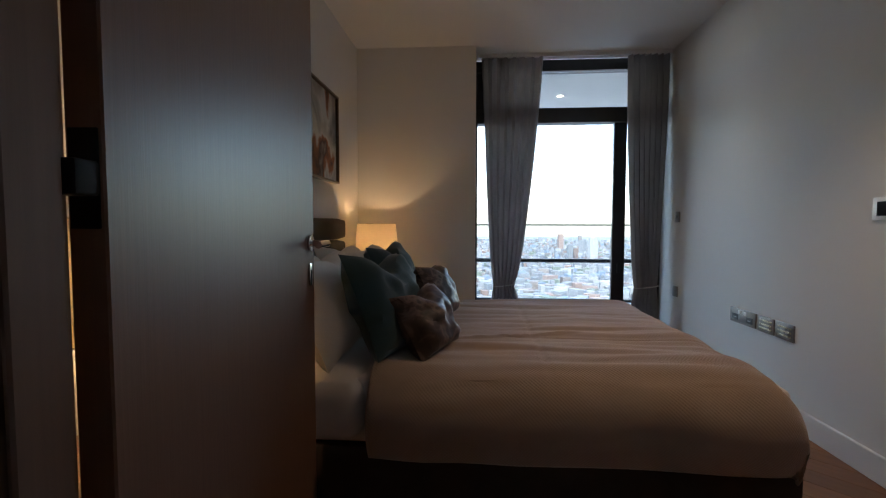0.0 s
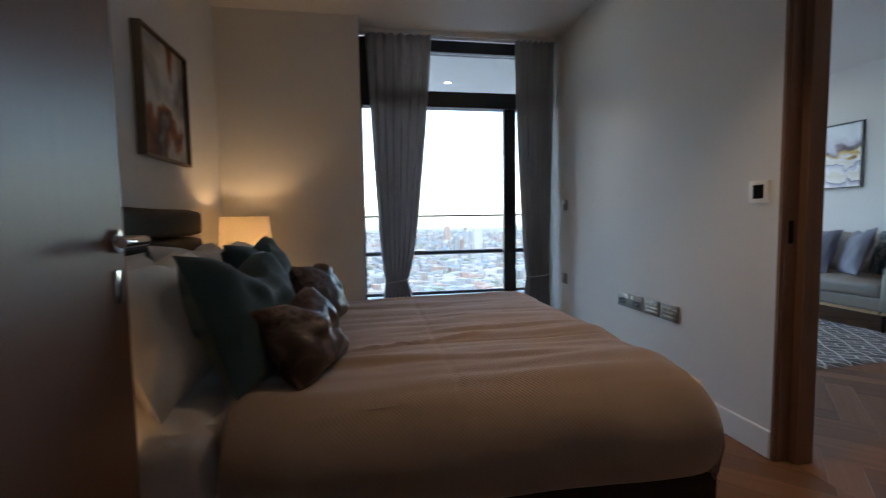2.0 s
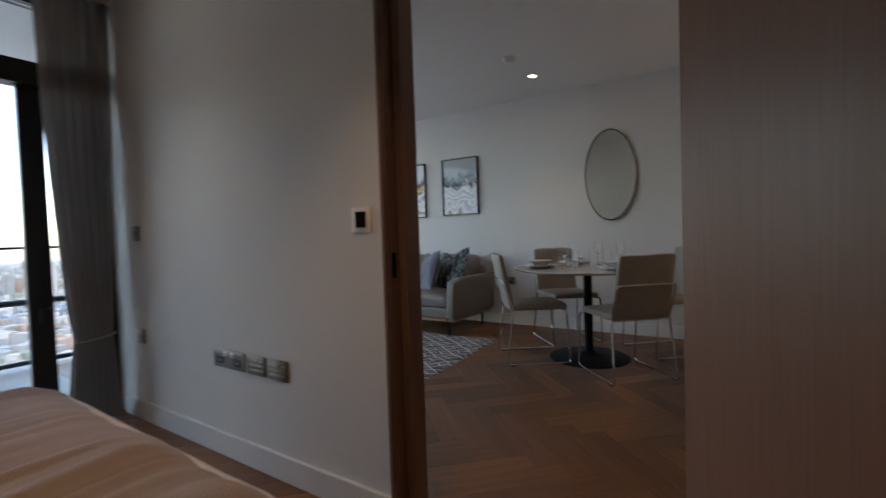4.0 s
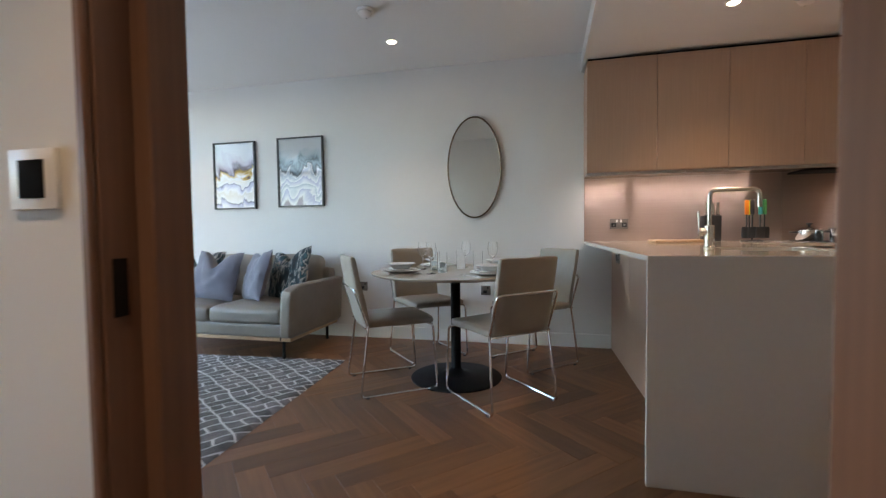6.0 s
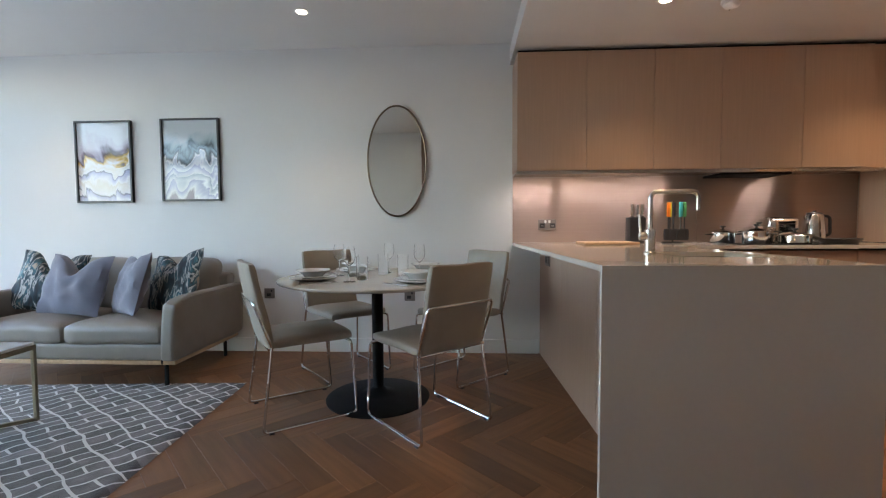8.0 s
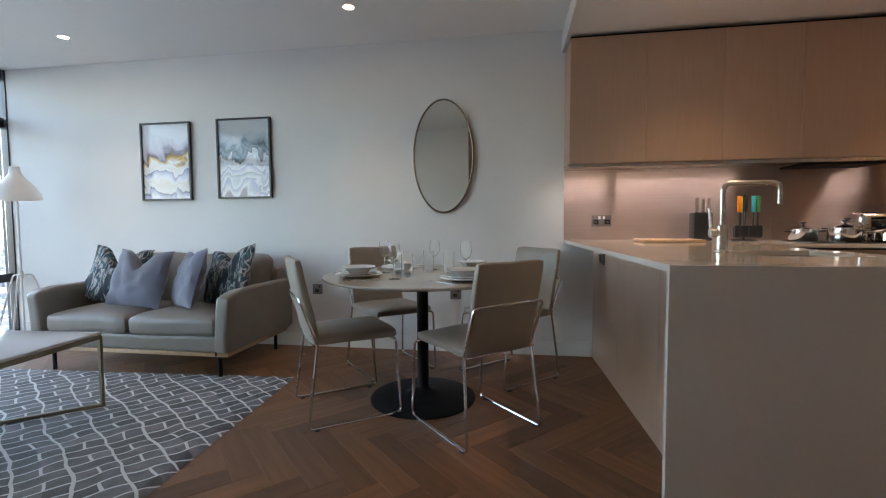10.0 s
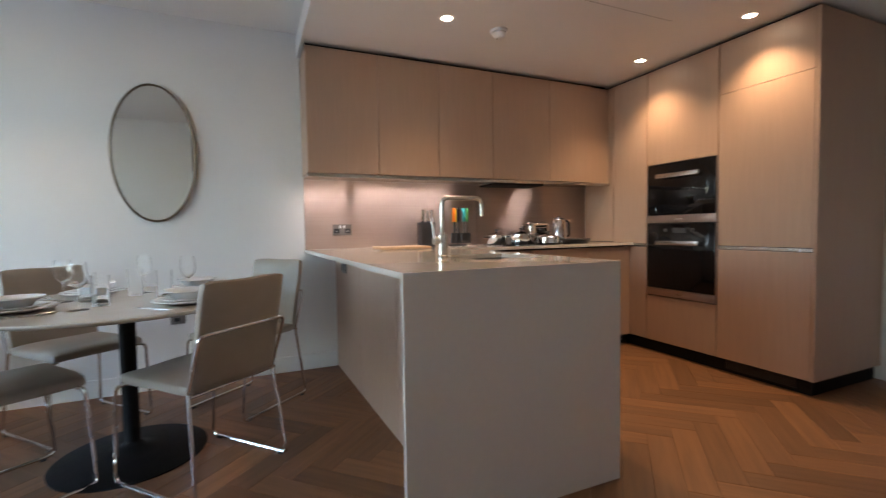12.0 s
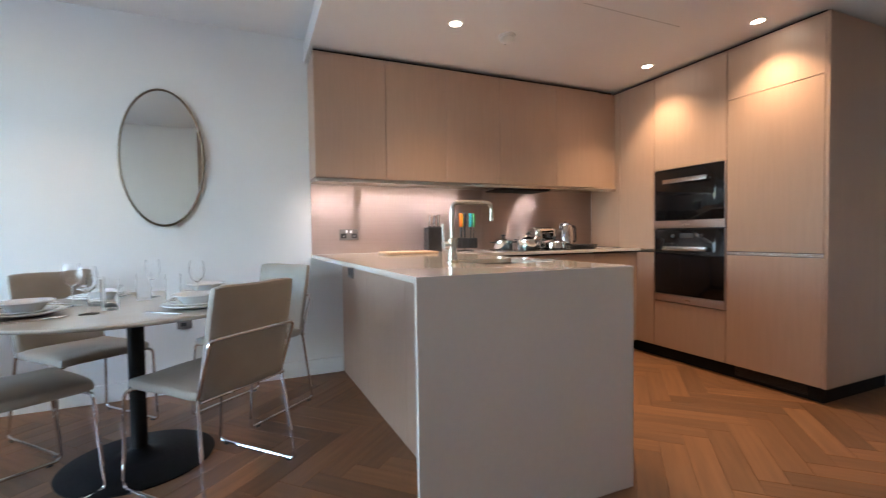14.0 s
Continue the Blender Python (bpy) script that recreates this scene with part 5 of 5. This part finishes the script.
def worktop_run():
    """Peninsula and back worktop in one quartz slab with a waterfall end and a cut-out for the sink."""
    ob = thing("worktop", (0, 0, 0), "cream quartz worktop with a waterfall end panel", "worktop")
    sx0, sx1, sy0, sy1 = 4.98, 5.36, 1.22, 1.58
    edge = lambda x: YP1 - SKEW * (XE - x)
    bm = bmesh.new()
    for x0, x1, y0, y1 in ((XI + 0.022, sx0, YP0, None), (sx1, 6.08, YP0, None), (sx0, sx1, YP0, sy0), (sx0, sx1, sy1, None), (6.08, XE - 0.006, YP0, None), (6.08, XE - 0.006, YK + 0.001, YP0)):
        top = [bm.verts.new((x, y, 0.92)) for x, y in ((x0, y0), (x1, y0), (x1, y1 or edge(x1)), (x0, y1 or edge(x0)))]
        low = [bm.verts.new((*v.co.xy, 0.898)) for v in top]
        bm.faces.new(top)
        bm.faces.new(low[::-1])
        for k in range(4):
            bm.faces.new((low[k], low[(k + 1) % 4], top[(k + 1) % 4], top[k]))
    bmesh.ops.remove_doubles(bm, verts=bm.verts, dist=1e-4)
    bmesh.ops.recalc_face_normals(bm, faces=bm.faces)
    part("slab", bm, QUARTZ, ob, smooth=False)
    part("end_panel", bm_box(XI, XI + 0.022, YP0, edge(XI), 0.0, 0.92, bev=0.0015, seg=1), QUARTZ, ob, smooth=False)
    s = bmesh.new()
    box(s, sx0 - 0.006, sx1 + 0.006, sy0 - 0.006, sy0, 0.72, 0.898)
    box(s, sx0 - 0.006, sx1 + 0.006, sy1, sy1 + 0.006, 0.72, 0.898)
    box(s, sx0 - 0.006, sx0, sy0, sy1, 0.72, 0.898)
    box(s, sx1, sx1 + 0.006, sy0, sy1, 0.72, 0.898)
    box(s, sx0, sx1, sy0, sy1, 0.715, 0.722)
    sk = thing("sink", (0, 0, 0), "undermounted stainless steel sink in the worktop", "sink")
    part("bowl", s, SHADEDSTEEL, sk, smooth=False)
    part("drain", lathe(bmesh.new(), [(0, 0.7235), (0.035, 0.7235), (0.04, 0.722)], 24, ((sx0 + sx1) / 2, (sy0 + sy1) / 2, 0)), CHROME, sk)


worktop_run()


def unit(name, x0, x1, y0, y1, z0, z1, label, category, fronts, face, body=None):
    """A cabinet carcass with door panels. face: 'y' fronts look along +y from y1, 'x' fronts look along -x from x0, 'n' along -y."""
    ob = thing(name, (0, 0, 0), label, category)
    part("body", bm_box(x0, x1, y0, y1, z0, z1), body or VENEER, ob, smooth=False)
    for a, b, c, d in fronts:
        g = 0.0015
        if face == "y":
            q = bm_box(a + g, b - g, y1 + 0.001, y1 + 0.02, c + g, d - g, bev=0.0012, seg=1)
        elif face == "n":
            q = bm_box(a + g, b - g, y0 - 0.02, y0 - 0.001, c + g, d - g, bev=0.0012, seg=1)
        else:
            q = bm_box(x0 - 0.02, x0 - 0.001, a + g, b - g, c + g, d - g, bev=0.0012, seg=1)
        part("door", q, VENEER, ob, smooth=False)
    return ob


DARKBODY = mat("dark_carcass", (0.03, 0.026, 0.022), rough=0.7)
# peninsula: panel on the dining side, units on the kitchen side
pb = thing("peninsula_panel", (0, 0, 0), "pale oak veneer back panel under the worktop", "panel")
for x0, x1 in ((XI + 0.023, 5.30), (5.302, 6.0), (6.002, XE - 0.001)):
    part("panel", prism([(x0, 1.90 - SKEW * (XE - x0)), (x1, 1.90 - SKEW * (XE - x1)), (x1, 1.92 - SKEW * (XE - x1)), (x0, 1.92 - SKEW * (XE - x0))], 0.0, 0.897), VENEER, pb, smooth=False)
for x0, x1 in ((XI + 0.024, 5.175), (5.179, 5.759), (5.763, 6.06)):
    unit("base_cabinet", x0, x1, YP0 + 0.022, 1.60, 0.10, 0.70, "pale oak veneer base cabinet under the peninsula", "cabinet", [(x0, x1, 0.10, 0.865)], "n", DARKBODY)
for y0, y1 in ((0.49, 1.066), (-0.083, 0.487), (YK + 0.002, -0.086)):
    unit("base_cabinet", 6.14, XE - 0.01, y0, y1, 0.10, 0.86, "pale oak veneer base cabinet along the wall", "cabinet", [(y0, y1, 0.10, 0.884)], "x", DARKBODY)
pl = thing("plinth", (0, 0, 0), "dark metal kitchen plinth", "plinth")
for a in ((6.20, 6.22, YK, 1.06), (XI + 0.024, 6.19, 1.185, 1.205), (4.745, 6.20, -0.625, -0.605), (4.745, 4.765, YS + 0.02, -0.626)):
    part("board", bm_box(*a, 0.0, 0.098), BLACKMETAL, pl, smooth=False)
gr = bmesh.new()
for k in range(6):
    box(gr, 4.83, 5.28, -0.6035, -0.599, 0.022 + k * 0.011, 0.028 + k * 0.011)
part("vent_grille", gr, BLACKPLASTIC, pl, smooth=False)

# tall units: fridge housing, oven housing, corner larder
fridge = unit("fridge_cabinet", 4.738, 5.322, YS + 0.01, YK - 0.02, 0.10, 2.335, "tall pale oak fridge cabinet with two doors and top box", "cabinet",
              [(4.737, 5.322, 0.10, 0.885), (4.737, 5.322, 0.912, 1.978), (4.737, 5.322, 1.978, 2.335)], "y", DARKBODY)
part("side_panel", bm_box(4.715, 4.735, YS + 0.012, YK + 0.001, 0.10, 2.335, bev=0.001, seg=1), VENEER, fridge, smooth=False)
part("handle_channel", bm_box(4.737, 5.320, YK - 0.019, YK - 0.012, 0.888, 0.909), STEEL, fridge, smooth=False)
ovens = unit("oven_cabinet", 5.325, 5.939, YS + 0.01, YK - 0.02, 0.10, 2.335, "tall pale oak cabinet housing two built-in ovens", "cabinet",
             [(5.325, 5.939, 0.10, 0.480), (5.325, 5.939, 1.562, 2.335)], "y", DARKBODY)
larder = unit("larder_cabinet", 5.942, XE - 0.004, YS + 0.01, YK - 0.02, 0.10, 2.335, "tall pale oak corner cabinet", "cabinet",
              [(5.942, 6.19, 0.10, 0.885), (5.942, 6.315, 0.912, 2.335), (6.318, XE - 0.006, 0.923, 2.335)], "y", DARKBODY)
part("handle_channel", bm_box(5.944, 6.188, YK - 0.019, YK - 0.012, 0.888, 0.909), STEEL, larder, smooth=False)


def oven(z0, z1, label, handle_z):
    ob = thing("built_in_oven", (5.632, YK - 0.018, z0), label, "oven")
    h, w = z1 - z0, 0.297
    part("door", bm_box(-w, w, 0.0, 0.022, 0.065, h - 0.003, bev=0.002), BLACKGLASS, ob)
    part("trim_strip", bm_box(-w, w, 0.0, 0.024, 0.002, 0.062, bev=0.002), BRONZE, ob, "bronze metal strip")
    part("side_trim", bm_box(-w - 0.008, -w - 0.001, 0.0, 0.021, 0.0, h), BRONZE, ob)
    part("side_trim", bm_box(w + 0.001, w + 0.008, 0.0, 0.021, 0.0, h), BRONZE, ob)
    hb = bm_box(-0.185, 0.185, 0.052, 0.066, handle_z - 0.017, handle_z + 0.017, bev=0.003)
    part("handle", hb, STEEL, ob, "brushed steel bar handle")
    for x in (-0.16, 0.16):
        part("handle_post", bm_box(x - 0.008, x + 0.008, 0.022, 0.053, handle_z - 0.008, handle_z + 0.008), STEEL, ob)
    part("brand_bar", bm_box(-0.03, 0.03, 0.024, 0.0246, 0.026, 0.036), STEEL, ob)
    if h > 0.5:
        part("display", bm_box(-0.06, 0.06, 0.022, 0.0228, h - 0.075, h - 0.035), mat("display_glass", (0.05, 0.055, 0.06), rough=0.1), ob)
        for x in (-0.12, 0.12):
            part("dial", lathe(bmesh.new(), [(0.014, 0), (0.014, 0.008), (0, 0.009)], 16), BLACKPLASTIC, ob, matrix=pose(x, 0.022, h - 0.055, -90, 0, 0))
    return ob


oven(0.484, 1.079, "black glass built-in oven with a steel bar handle", 0.44)
oven(1.084, 1.558, "black glass compact oven with a steel bar handle", 0.375)

# wall units
SEAMS = (2.15, 1.647, 1.165, 0.690, 0.125, -0.345)
XW = 6.375
for y1, y0 in zip(SEAMS, SEAMS[1:]):
    unit("wall_cabinet", XW, XE - 0.002, y0 + 0.001, y1 - 0.001, 1.475, 2.326, "pale oak veneer wall cabinet above the splashback", "cabinet", [(y0, y1, 1.465, 2.326)], "x")
fl = thing("filler_panel", (0, 0, 0), "pale oak filler panel beside the wall cabinets", "panel")
part("panel", bm_box(XW, XE - 0.002, YK + 0.003, SEAMS[-1] - 0.003, 1.465, 2.326), VENEER, fl, smooth=False)
lr = thing("light_rail", (0, 0, 0), "steel light rail with lit strips under the wall cabinets", "light rail")
part("front_rail", bm_box(XW - 0.015, XW + 0.02, YK + 0.003, SEAMS[0], 1.438, 1.463, bev=0.002), STEEL, lr, smooth=False)
part("bottom_board", bm_box(XW + 0.022, XE - 0.004, YK + 0.003, SEAMS[0], 1.452, 1.464), STEEL, lr, smooth=False)
for y0, y1 in STRIPS:
    part("led_strip", bm_box(6.419, 6.431, y0, y1, 1.4485, 1.4518), LEDGLOW, lr, "glowing strip", smooth=False)
ex = thing("extractor_hood", (0, 0, 0), "slim dark extractor built under the cabinets", "extractor")
part("grille", bm_box(XW + 0.01, XE - 0.05, 0.17, 0.66, 1.425, 1.4395, bev=0.003), BLACKMETAL, ex)
# the gap's shade above the cabinets, put in as black strips
gp = thing("shadow_gap", (0, 0, 0), "black strip standing in for the shade in the gap above the cabinets", "trim", kind="structure")
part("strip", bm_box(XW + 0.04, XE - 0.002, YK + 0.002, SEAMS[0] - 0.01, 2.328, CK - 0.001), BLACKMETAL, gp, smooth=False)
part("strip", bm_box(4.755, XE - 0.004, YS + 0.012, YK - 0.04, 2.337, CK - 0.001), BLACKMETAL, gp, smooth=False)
sp = thing("splashback", (0, 0, 0), "brushed bronze metal splashback behind the hob", "splashback")
part("panel", bm_box(XE - 0.007, XE, 0.675, YP1, 0.921, 1.451), BRONZE, sp, smooth=False)
part("panel", bm_box(XE - 0.007, XE, YK + 0.004, 0.672, 0.921, 1.451), BRONZE, sp, smooth=False)


def tap():
    ob = thing("kitchen_tap", (5.20, 1.655, 0.92), "tall square-necked brushed steel kitchen tap", "tap")
    part("body", lathe(bmesh.new(), [(0, 0), (0.027, 0), (0.028, 0.01), (0.024, 0.014), (0.024, 0.115), (0.018, 0.12), (0, 0.12)], 24), STEEL, ob)
    part("spout", tube(bmesh.new(), fillet([(0, 0, 0.11), (0, 0, 0.295), (-0.012, -0.215, 0.295), (-0.012, -0.215, 0.205)], 0.035, 8), 0.0115, 12), STEEL, ob)
    lv = tube(bmesh.new(), [(0, 0.02, 0.085), (0, 0.048, 0.085)], 0.020, 16)
    part("valve", lv, STEEL, ob)
    part("lever", tube(bmesh.new(), [(0, 0.044, 0.085), (0, 0.052, 0.19)], 0.006, 8), STEEL, ob)


tap()


# worktop objects
ZT = 0.92
bd = whole("chopping_board", bm_box(6.22, 6.50, 1.30, 1.68, ZT + 0.001, ZT + 0.019, bev=0.006), BOARD, "pale wooden chopping board on the worktop", "chopping board")


def knife_block():
    ob = thing("knife_block", (6.50, 1.23, ZT), "black knife block holding steel-handled knives", "knife block", tilt=(0, 0))
    part("block", bm_box(-0.05, 0.05, -0.06, 0.06, 0.001, 0.20, bev=0.008), BLACKPLASTIC, ob)
    for k, (x, y, h) in enumerate(((-0.02, -0.04, 0.30), (-0.02, -0.005, 0.295), (-0.02, 0.035, 0.30), (0.02, -0.02, 0.27), (0.02, 0.02, 0.27))):
        kn = part("knife_handle", bm_box(x - 0.007, x + 0.007, y - 0.010, y + 0.010, 0.20, h, bev=0.003), STEEL, ob)
        part("blade_collar", bm_box(x - 0.008, x + 0.008, y - 0.011, y + 0.011, 0.199, 0.206), BLACKPLASTIC, kn)


knife_block()


def utensil_stand():
    ob = thing("utensil_stand", (6.50, 0.95, ZT), "black utensil stand with hanging tools in bright handles", "utensil stand")
    part("base", lathe(bmesh.new(), [(0, 0), (0.075, 0), (0.078, 0.006), (0.07, 0.012), (0, 0.013)], 28), BLACKPLASTIC, ob)
    part("pole", tube(bmesh.new(), [(0, 0, 0.01), (0, 0, 0.32)], 0.006, 8), BLACKMETAL, ob)
    for k, (dx, dy, col) in enumerate(((-0.045, 0.055, (0.80, 0.22, 0.02)), (-0.055, -0.03, (0.05, 0.45, 0.50)), (-0.05, -0.06, (0.08, 0.35, 0.12)), (-0.05, 0.02, (0.03, 0.03, 0.035)), (0.05, 0.0, (0.65, 0.50, 0.03)))):
        m = mat("utensil_grip", col, rough=0.4, var=0.05, bump=0.0)
        part("grip", bm_box(dx - 0.008, dx + 0.008, dy - 0.013, dy + 0.013, 0.20, 0.31, bev=0.005), m, ob)
        part("tool", tube(bmesh.new(), [(dx, dy, 0.20), (dx, dy, 0.10)], 0.005, 8), BLACKPLASTIC, ob)
        hd = soft_box(dx - 0.009, dx + 0.009, dy - 0.032, dy + 0.032, 0.025, 0.11, 0.008, 0.0, 5, k)
        part("tool_head", hd, BLACKPLASTIC, ob)


utensil_stand()
hob = thing("hob", (0, 0, 0), "black glass hob set in the worktop", "hob")
part("glass", bm_box(6.16, 6.60, 0.06, 0.66, ZT + 0.0005, ZT + 0.006, bev=0.002), BLACKGLASS, hob)


def pan(x, y, r, h, label, name="saucepan", handle=None, lid=True, rz=0.0, z=ZT + 0.0065):
    ob = thing(name, (x, y, z), label, "pan", group="pans on the hob", rz=rz)
    bm = lathe(bmesh.new(), [(0, 0.001), (r * 0.94, 0.001), (r, 0.008), (r, h), (r + 0.004, h + 0.002)], 36)
    bmesh.ops.solidify(bm, geom=bm.faces[:], thickness=0.002)
    part("body", bm, CHROME, ob)
    if lid:
        ld = part("lid", lathe(bmesh.new(), [(r + 0.003, h + 0.004), (r * 0.8, h + 0.016), (r * 0.3, h + 0.026), (0, h + 0.027)], 36), CHROME, ob)
        part("knob", lathe(bmesh.new(), [(0.008, h + 0.025), (0.008, h + 0.035), (0.020, h + 0.042), (0.020, h + 0.050), (0, h + 0.052)], 16), BLACKPLASTIC, ld)
    if handle == "long":
        part("handle", tube(bmesh.new(), fillet([(r, 0, h * 0.75), (r + 0.05, 0, h * 0.85), (r + 0.17, 0, h * 0.95)], 0.03), 0.009, 8), BLACKPLASTIC, ob)
    else:
        for s in (-1, 1):
            part("handle", tube(bmesh.new(), fillet([(s * r, -0.035, h * 0.8), (s * (r + 0.03), -0.035, h * 0.8), (s * (r + 0.03), 0.035, h * 0.8), (s * r, 0.035, h * 0.8)], 0.012), 0.005, 8), BLACKPLASTIC, ob)


pan(6.30, 0.46, 0.085, 0.085, "lidded stainless steel saucepan on the hob", rz=30)
pan(6.50, 0.58, 0.080, 0.075, "small lidded stainless steel saucepan on the hob", rz=80)
pan(6.49, 0.32, 0.10, 0.10, "tall lidded stainless steel stock pot on the hob", "stock_pot", rz=60)
pan(6.28, 0.21, 0.095, 0.055, "shallow stainless steel pan on the hob", "saute_pan", "long", True, -60)


def toaster():
    ob = thing("toaster", (6.56, 0.10, ZT), "brushed steel two-slice toaster on the worktop", "toaster")
    part("body", soft_box(-0.085, 0.085, -0.075, 0.15, 0.012, 0.19, 0.035, 0.0, 10, 3), CHROME, ob)
    part("base", bm_box(-0.08, 0.08, -0.07, 0.145, 0.0, 0.013, bev=0.004), BLACKPLASTIC, ob)
    for x in (-0.03, 0.03):
        part("slot", bm_box(x - 0.014, x + 0.014, -0.04, 0.115, 0.186, 0.1925), BLACKPLASTIC, ob)
    part("lever", bm_box(-0.10, -0.086, 0.02, 0.05, 0.12, 0.135, bev=0.003), BLACKPLASTIC, ob)


toaster()


def kettle():
    ob = thing("kettle", (6.56, -0.13, ZT), "steel electric kettle with a black handle", "kettle")
    part("base", lathe(bmesh.new(), [(0, 0), (0.075, 0), (0.078, 0.012), (0.07, 0.02), (0, 0.02)], 28), BLACKPLASTIC, ob)
    part("body", lathe(bmesh.new(), [(0, 0.021), (0.072, 0.021), (0.074, 0.04), (0.060, 0.20), (0.052, 0.215), (0, 0.215)], 32), CHROME, ob)
    part("lid", lathe(bmesh.new(), [(0.053, 0.214), (0.045, 0.228), (0.012, 0.232), (0.012, 0.244), (0, 0.245)], 28), BLACKPLASTIC, ob)
    part("handle", tube(bmesh.new(), fillet([(0.01, -0.055, 0.205), (0.0, -0.115, 0.20), (0.0, -0.12, 0.06), (0.0, -0.075, 0.05)], 0.03, 6), 0.011, 10), BLACKPLASTIC, ob)
    part("spout", bm_box(-0.012, 0.012, 0.05, 0.075, 0.175, 0.208, bev=0.006), CHROME, ob)


kettle()
fp = thing("frying_pan", (6.29, -0.10, ZT), "black non-stick frying pan on the worktop", "pan", rz=100)
bm = lathe(bmesh.new(), [(0, 0.002), (0.10, 0.002), (0.125, 0.035), (0.128, 0.037)], 36)
bmesh.ops.solidify(bm, geom=bm.faces[:], thickness=0.003)
part("body", bm, BLACKPLASTIC, fp)
part("handle", tube(bmesh.new(), [(0.12, 0, 0.032), (0.20, 0, 0.05), (0.29, 0, 0.058)], 0.010, 8), BLACKPLASTIC, fp)


# ---- floors: oak herringbone ----
PL, PW, GAP = 0.60, 0.120, 0.0006


def plank_mesh(poly, name):
    """A plank with chamfered upper edges from its outline, in its own coordinates, top at z = 0."""
    c = Vector((sum(p[0] for p in poly) / len(poly), sum(p[1] for p in poly) / len(poly)))
    k = len(poly)
    vs = []
    for p in poly:
        q = Vector(p)
        d = c - q
        vs.append((*(q + Vector((math.copysign(min(0.0013, abs(d.x)), d.x), math.copysign(min(0.0013, abs(d.y)), d.y)))), 0.0))
    vs += [(*p, -0.0010) for p in poly] + [(*p, -0.012) for p in poly]
    fs = [tuple(range(k))] + [(i, i + k, (i + 1) % k + k, (i + 1) % k) for i in range(k)] + [(i + k, i + 2 * k, (i + 1) % k + 2 * k, (i + 1) % k + k) for i in range(k)]
    me = bpy.data.meshes.new(name)
    me.from_pydata(vs, [], fs)
    me.materials.append(OAK)
    bm = bmesh.new()
    bm.from_mesh(me)
    bmesh.ops.recalc_face_normals(bm, faces=bm.faces)
    if bm.faces[0].normal.z < 0:
        bmesh.ops.reverse_faces(bm, faces=bm.faces)
    bm.to_mesh(me)
    bm.free()
    return me


def clip(poly, x0, x1, y0, y1):
    for axis, lim, sign in ((0, x0, 1), (0, x1, -1), (1, y0, 1), (1, y1, -1)):
        out = []
        for a, b in zip(poly, poly[1:] + poly[:1]):
            da, db = (a[axis] - lim) * sign, (b[axis] - lim) * sign
            if da >= 0:
                out.append(a)
            if da * db < 0:
                t = da / (da - db)
                out.append((a[0] + (b[0] - a[0]) * t, a[1] + (b[1] - a[1]) * t))
        poly = out
        if len(poly) < 3:
            return []
    return poly


def herringbone(name, x0, x1, y0, y1, origin, label, skip=(), near=None):
    ob = thing(name, (0, 0, 0), label, "floor", kind="structure")
    part("underlay", bm_box(x0, x1, y0, y1, -0.06, -0.013), SUB, ob, smooth=False)
    full = plank_mesh([(GAP, GAP), (PL - GAP, GAP), (PL - GAP, PW - GAP), (GAP, PW - GAP)], "plank")
    rot = Matrix.Rotation(radians(HERRING), 4, 'Z')
    todo = []
    for i in range(-90, 91):
        for j in range(-16, 17):
            for kind in (0, 1):
                a = Vector((i * PW + j * PL, i * PW - j * PL, 0))
                m = Matrix.Translation((*origin, 0)) @ rot @ Matrix.Translation(a)
                if kind:
                    m = m @ Matrix.Translation((PW, PW, 0)) @ Matrix.Rotation(radians(90), 4, 'Z')
                w = [(m @ Vector(p)) for p in ((GAP, GAP, 0), (PL - GAP, GAP, 0), (PL - GAP, PW - GAP, 0), (GAP, PW - GAP, 0))]
                if max(p.x for p in w) < x0 or min(p.x for p in w) > x1 or max(p.y for p in w) < y0 or min(p.y for p in w) > y1:
                    continue
                c = sum(w, Vector()) / 4
                if any(a0 < c.x < a1 and b0 < c.y < b1 for a0, a1, b0, b1 in skip):
                    continue
                todo.append((m, w, c))
    if near:
        todo.sort(key=lambda q: (q[2].x - near[0]) ** 2 + (q[2].y - near[1]) ** 2)
    rest = bmesh.new()
    for k, (m, w, c) in enumerate(todo):
        inside = all(x0 <= p.x <= x1 and y0 <= p.y <= y1 for p in w)
        inv = m.inverted()
        me = full
        if not inside:
            poly = clip([(p.x, p.y) for p in w], x0, x1, y0, y1)
            if len(poly) < 3:
                continue
            me = plank_mesh([tuple((inv @ Vector((*p, 0)))[:2]) for p in poly], "plank")
        if k < 300:
            o = new("plank", me)
            o.parent = ob
            o.matrix_basis = m
        else:
            tmp = me.copy()
            tmp.transform(m)
            rest.from_mesh(tmp)
            bpy.data.meshes.remove(tmp)
    if len(rest.verts):
        p = part("far_planks", rest, OAK, ob, "further herringbone planks", smooth=False)
        p["kind"] = "stuff"
    else:
        rest.free()


HERRING = 45.0
herringbone("floor_living", XQ - 0.06, XE, YS, WLV - 0.0, (3.972, 2.565), "brown oak herringbone parquet in the living room and kitchen",
            skip=((5.2, XE, YS, -1.05), (5.0, 6.1, 1.45, 1.52)), near=(4.7, 2.6))
herringbone("floor_bedroom", XL, XQ - 0.061, 1.40, WB + 0.0, (2.5, 2.6), "brown oak herringbone parquet in the bedroom",
            skip=((0.9, 2.3, 3.0, 4.0),), near=(2.9, 3.2))
structure("floor_hall", bm_box(0.98, 2.28, -0.1, 1.40, -0.06, 0.0), OAK, "oak floor in the hallway", "floor")
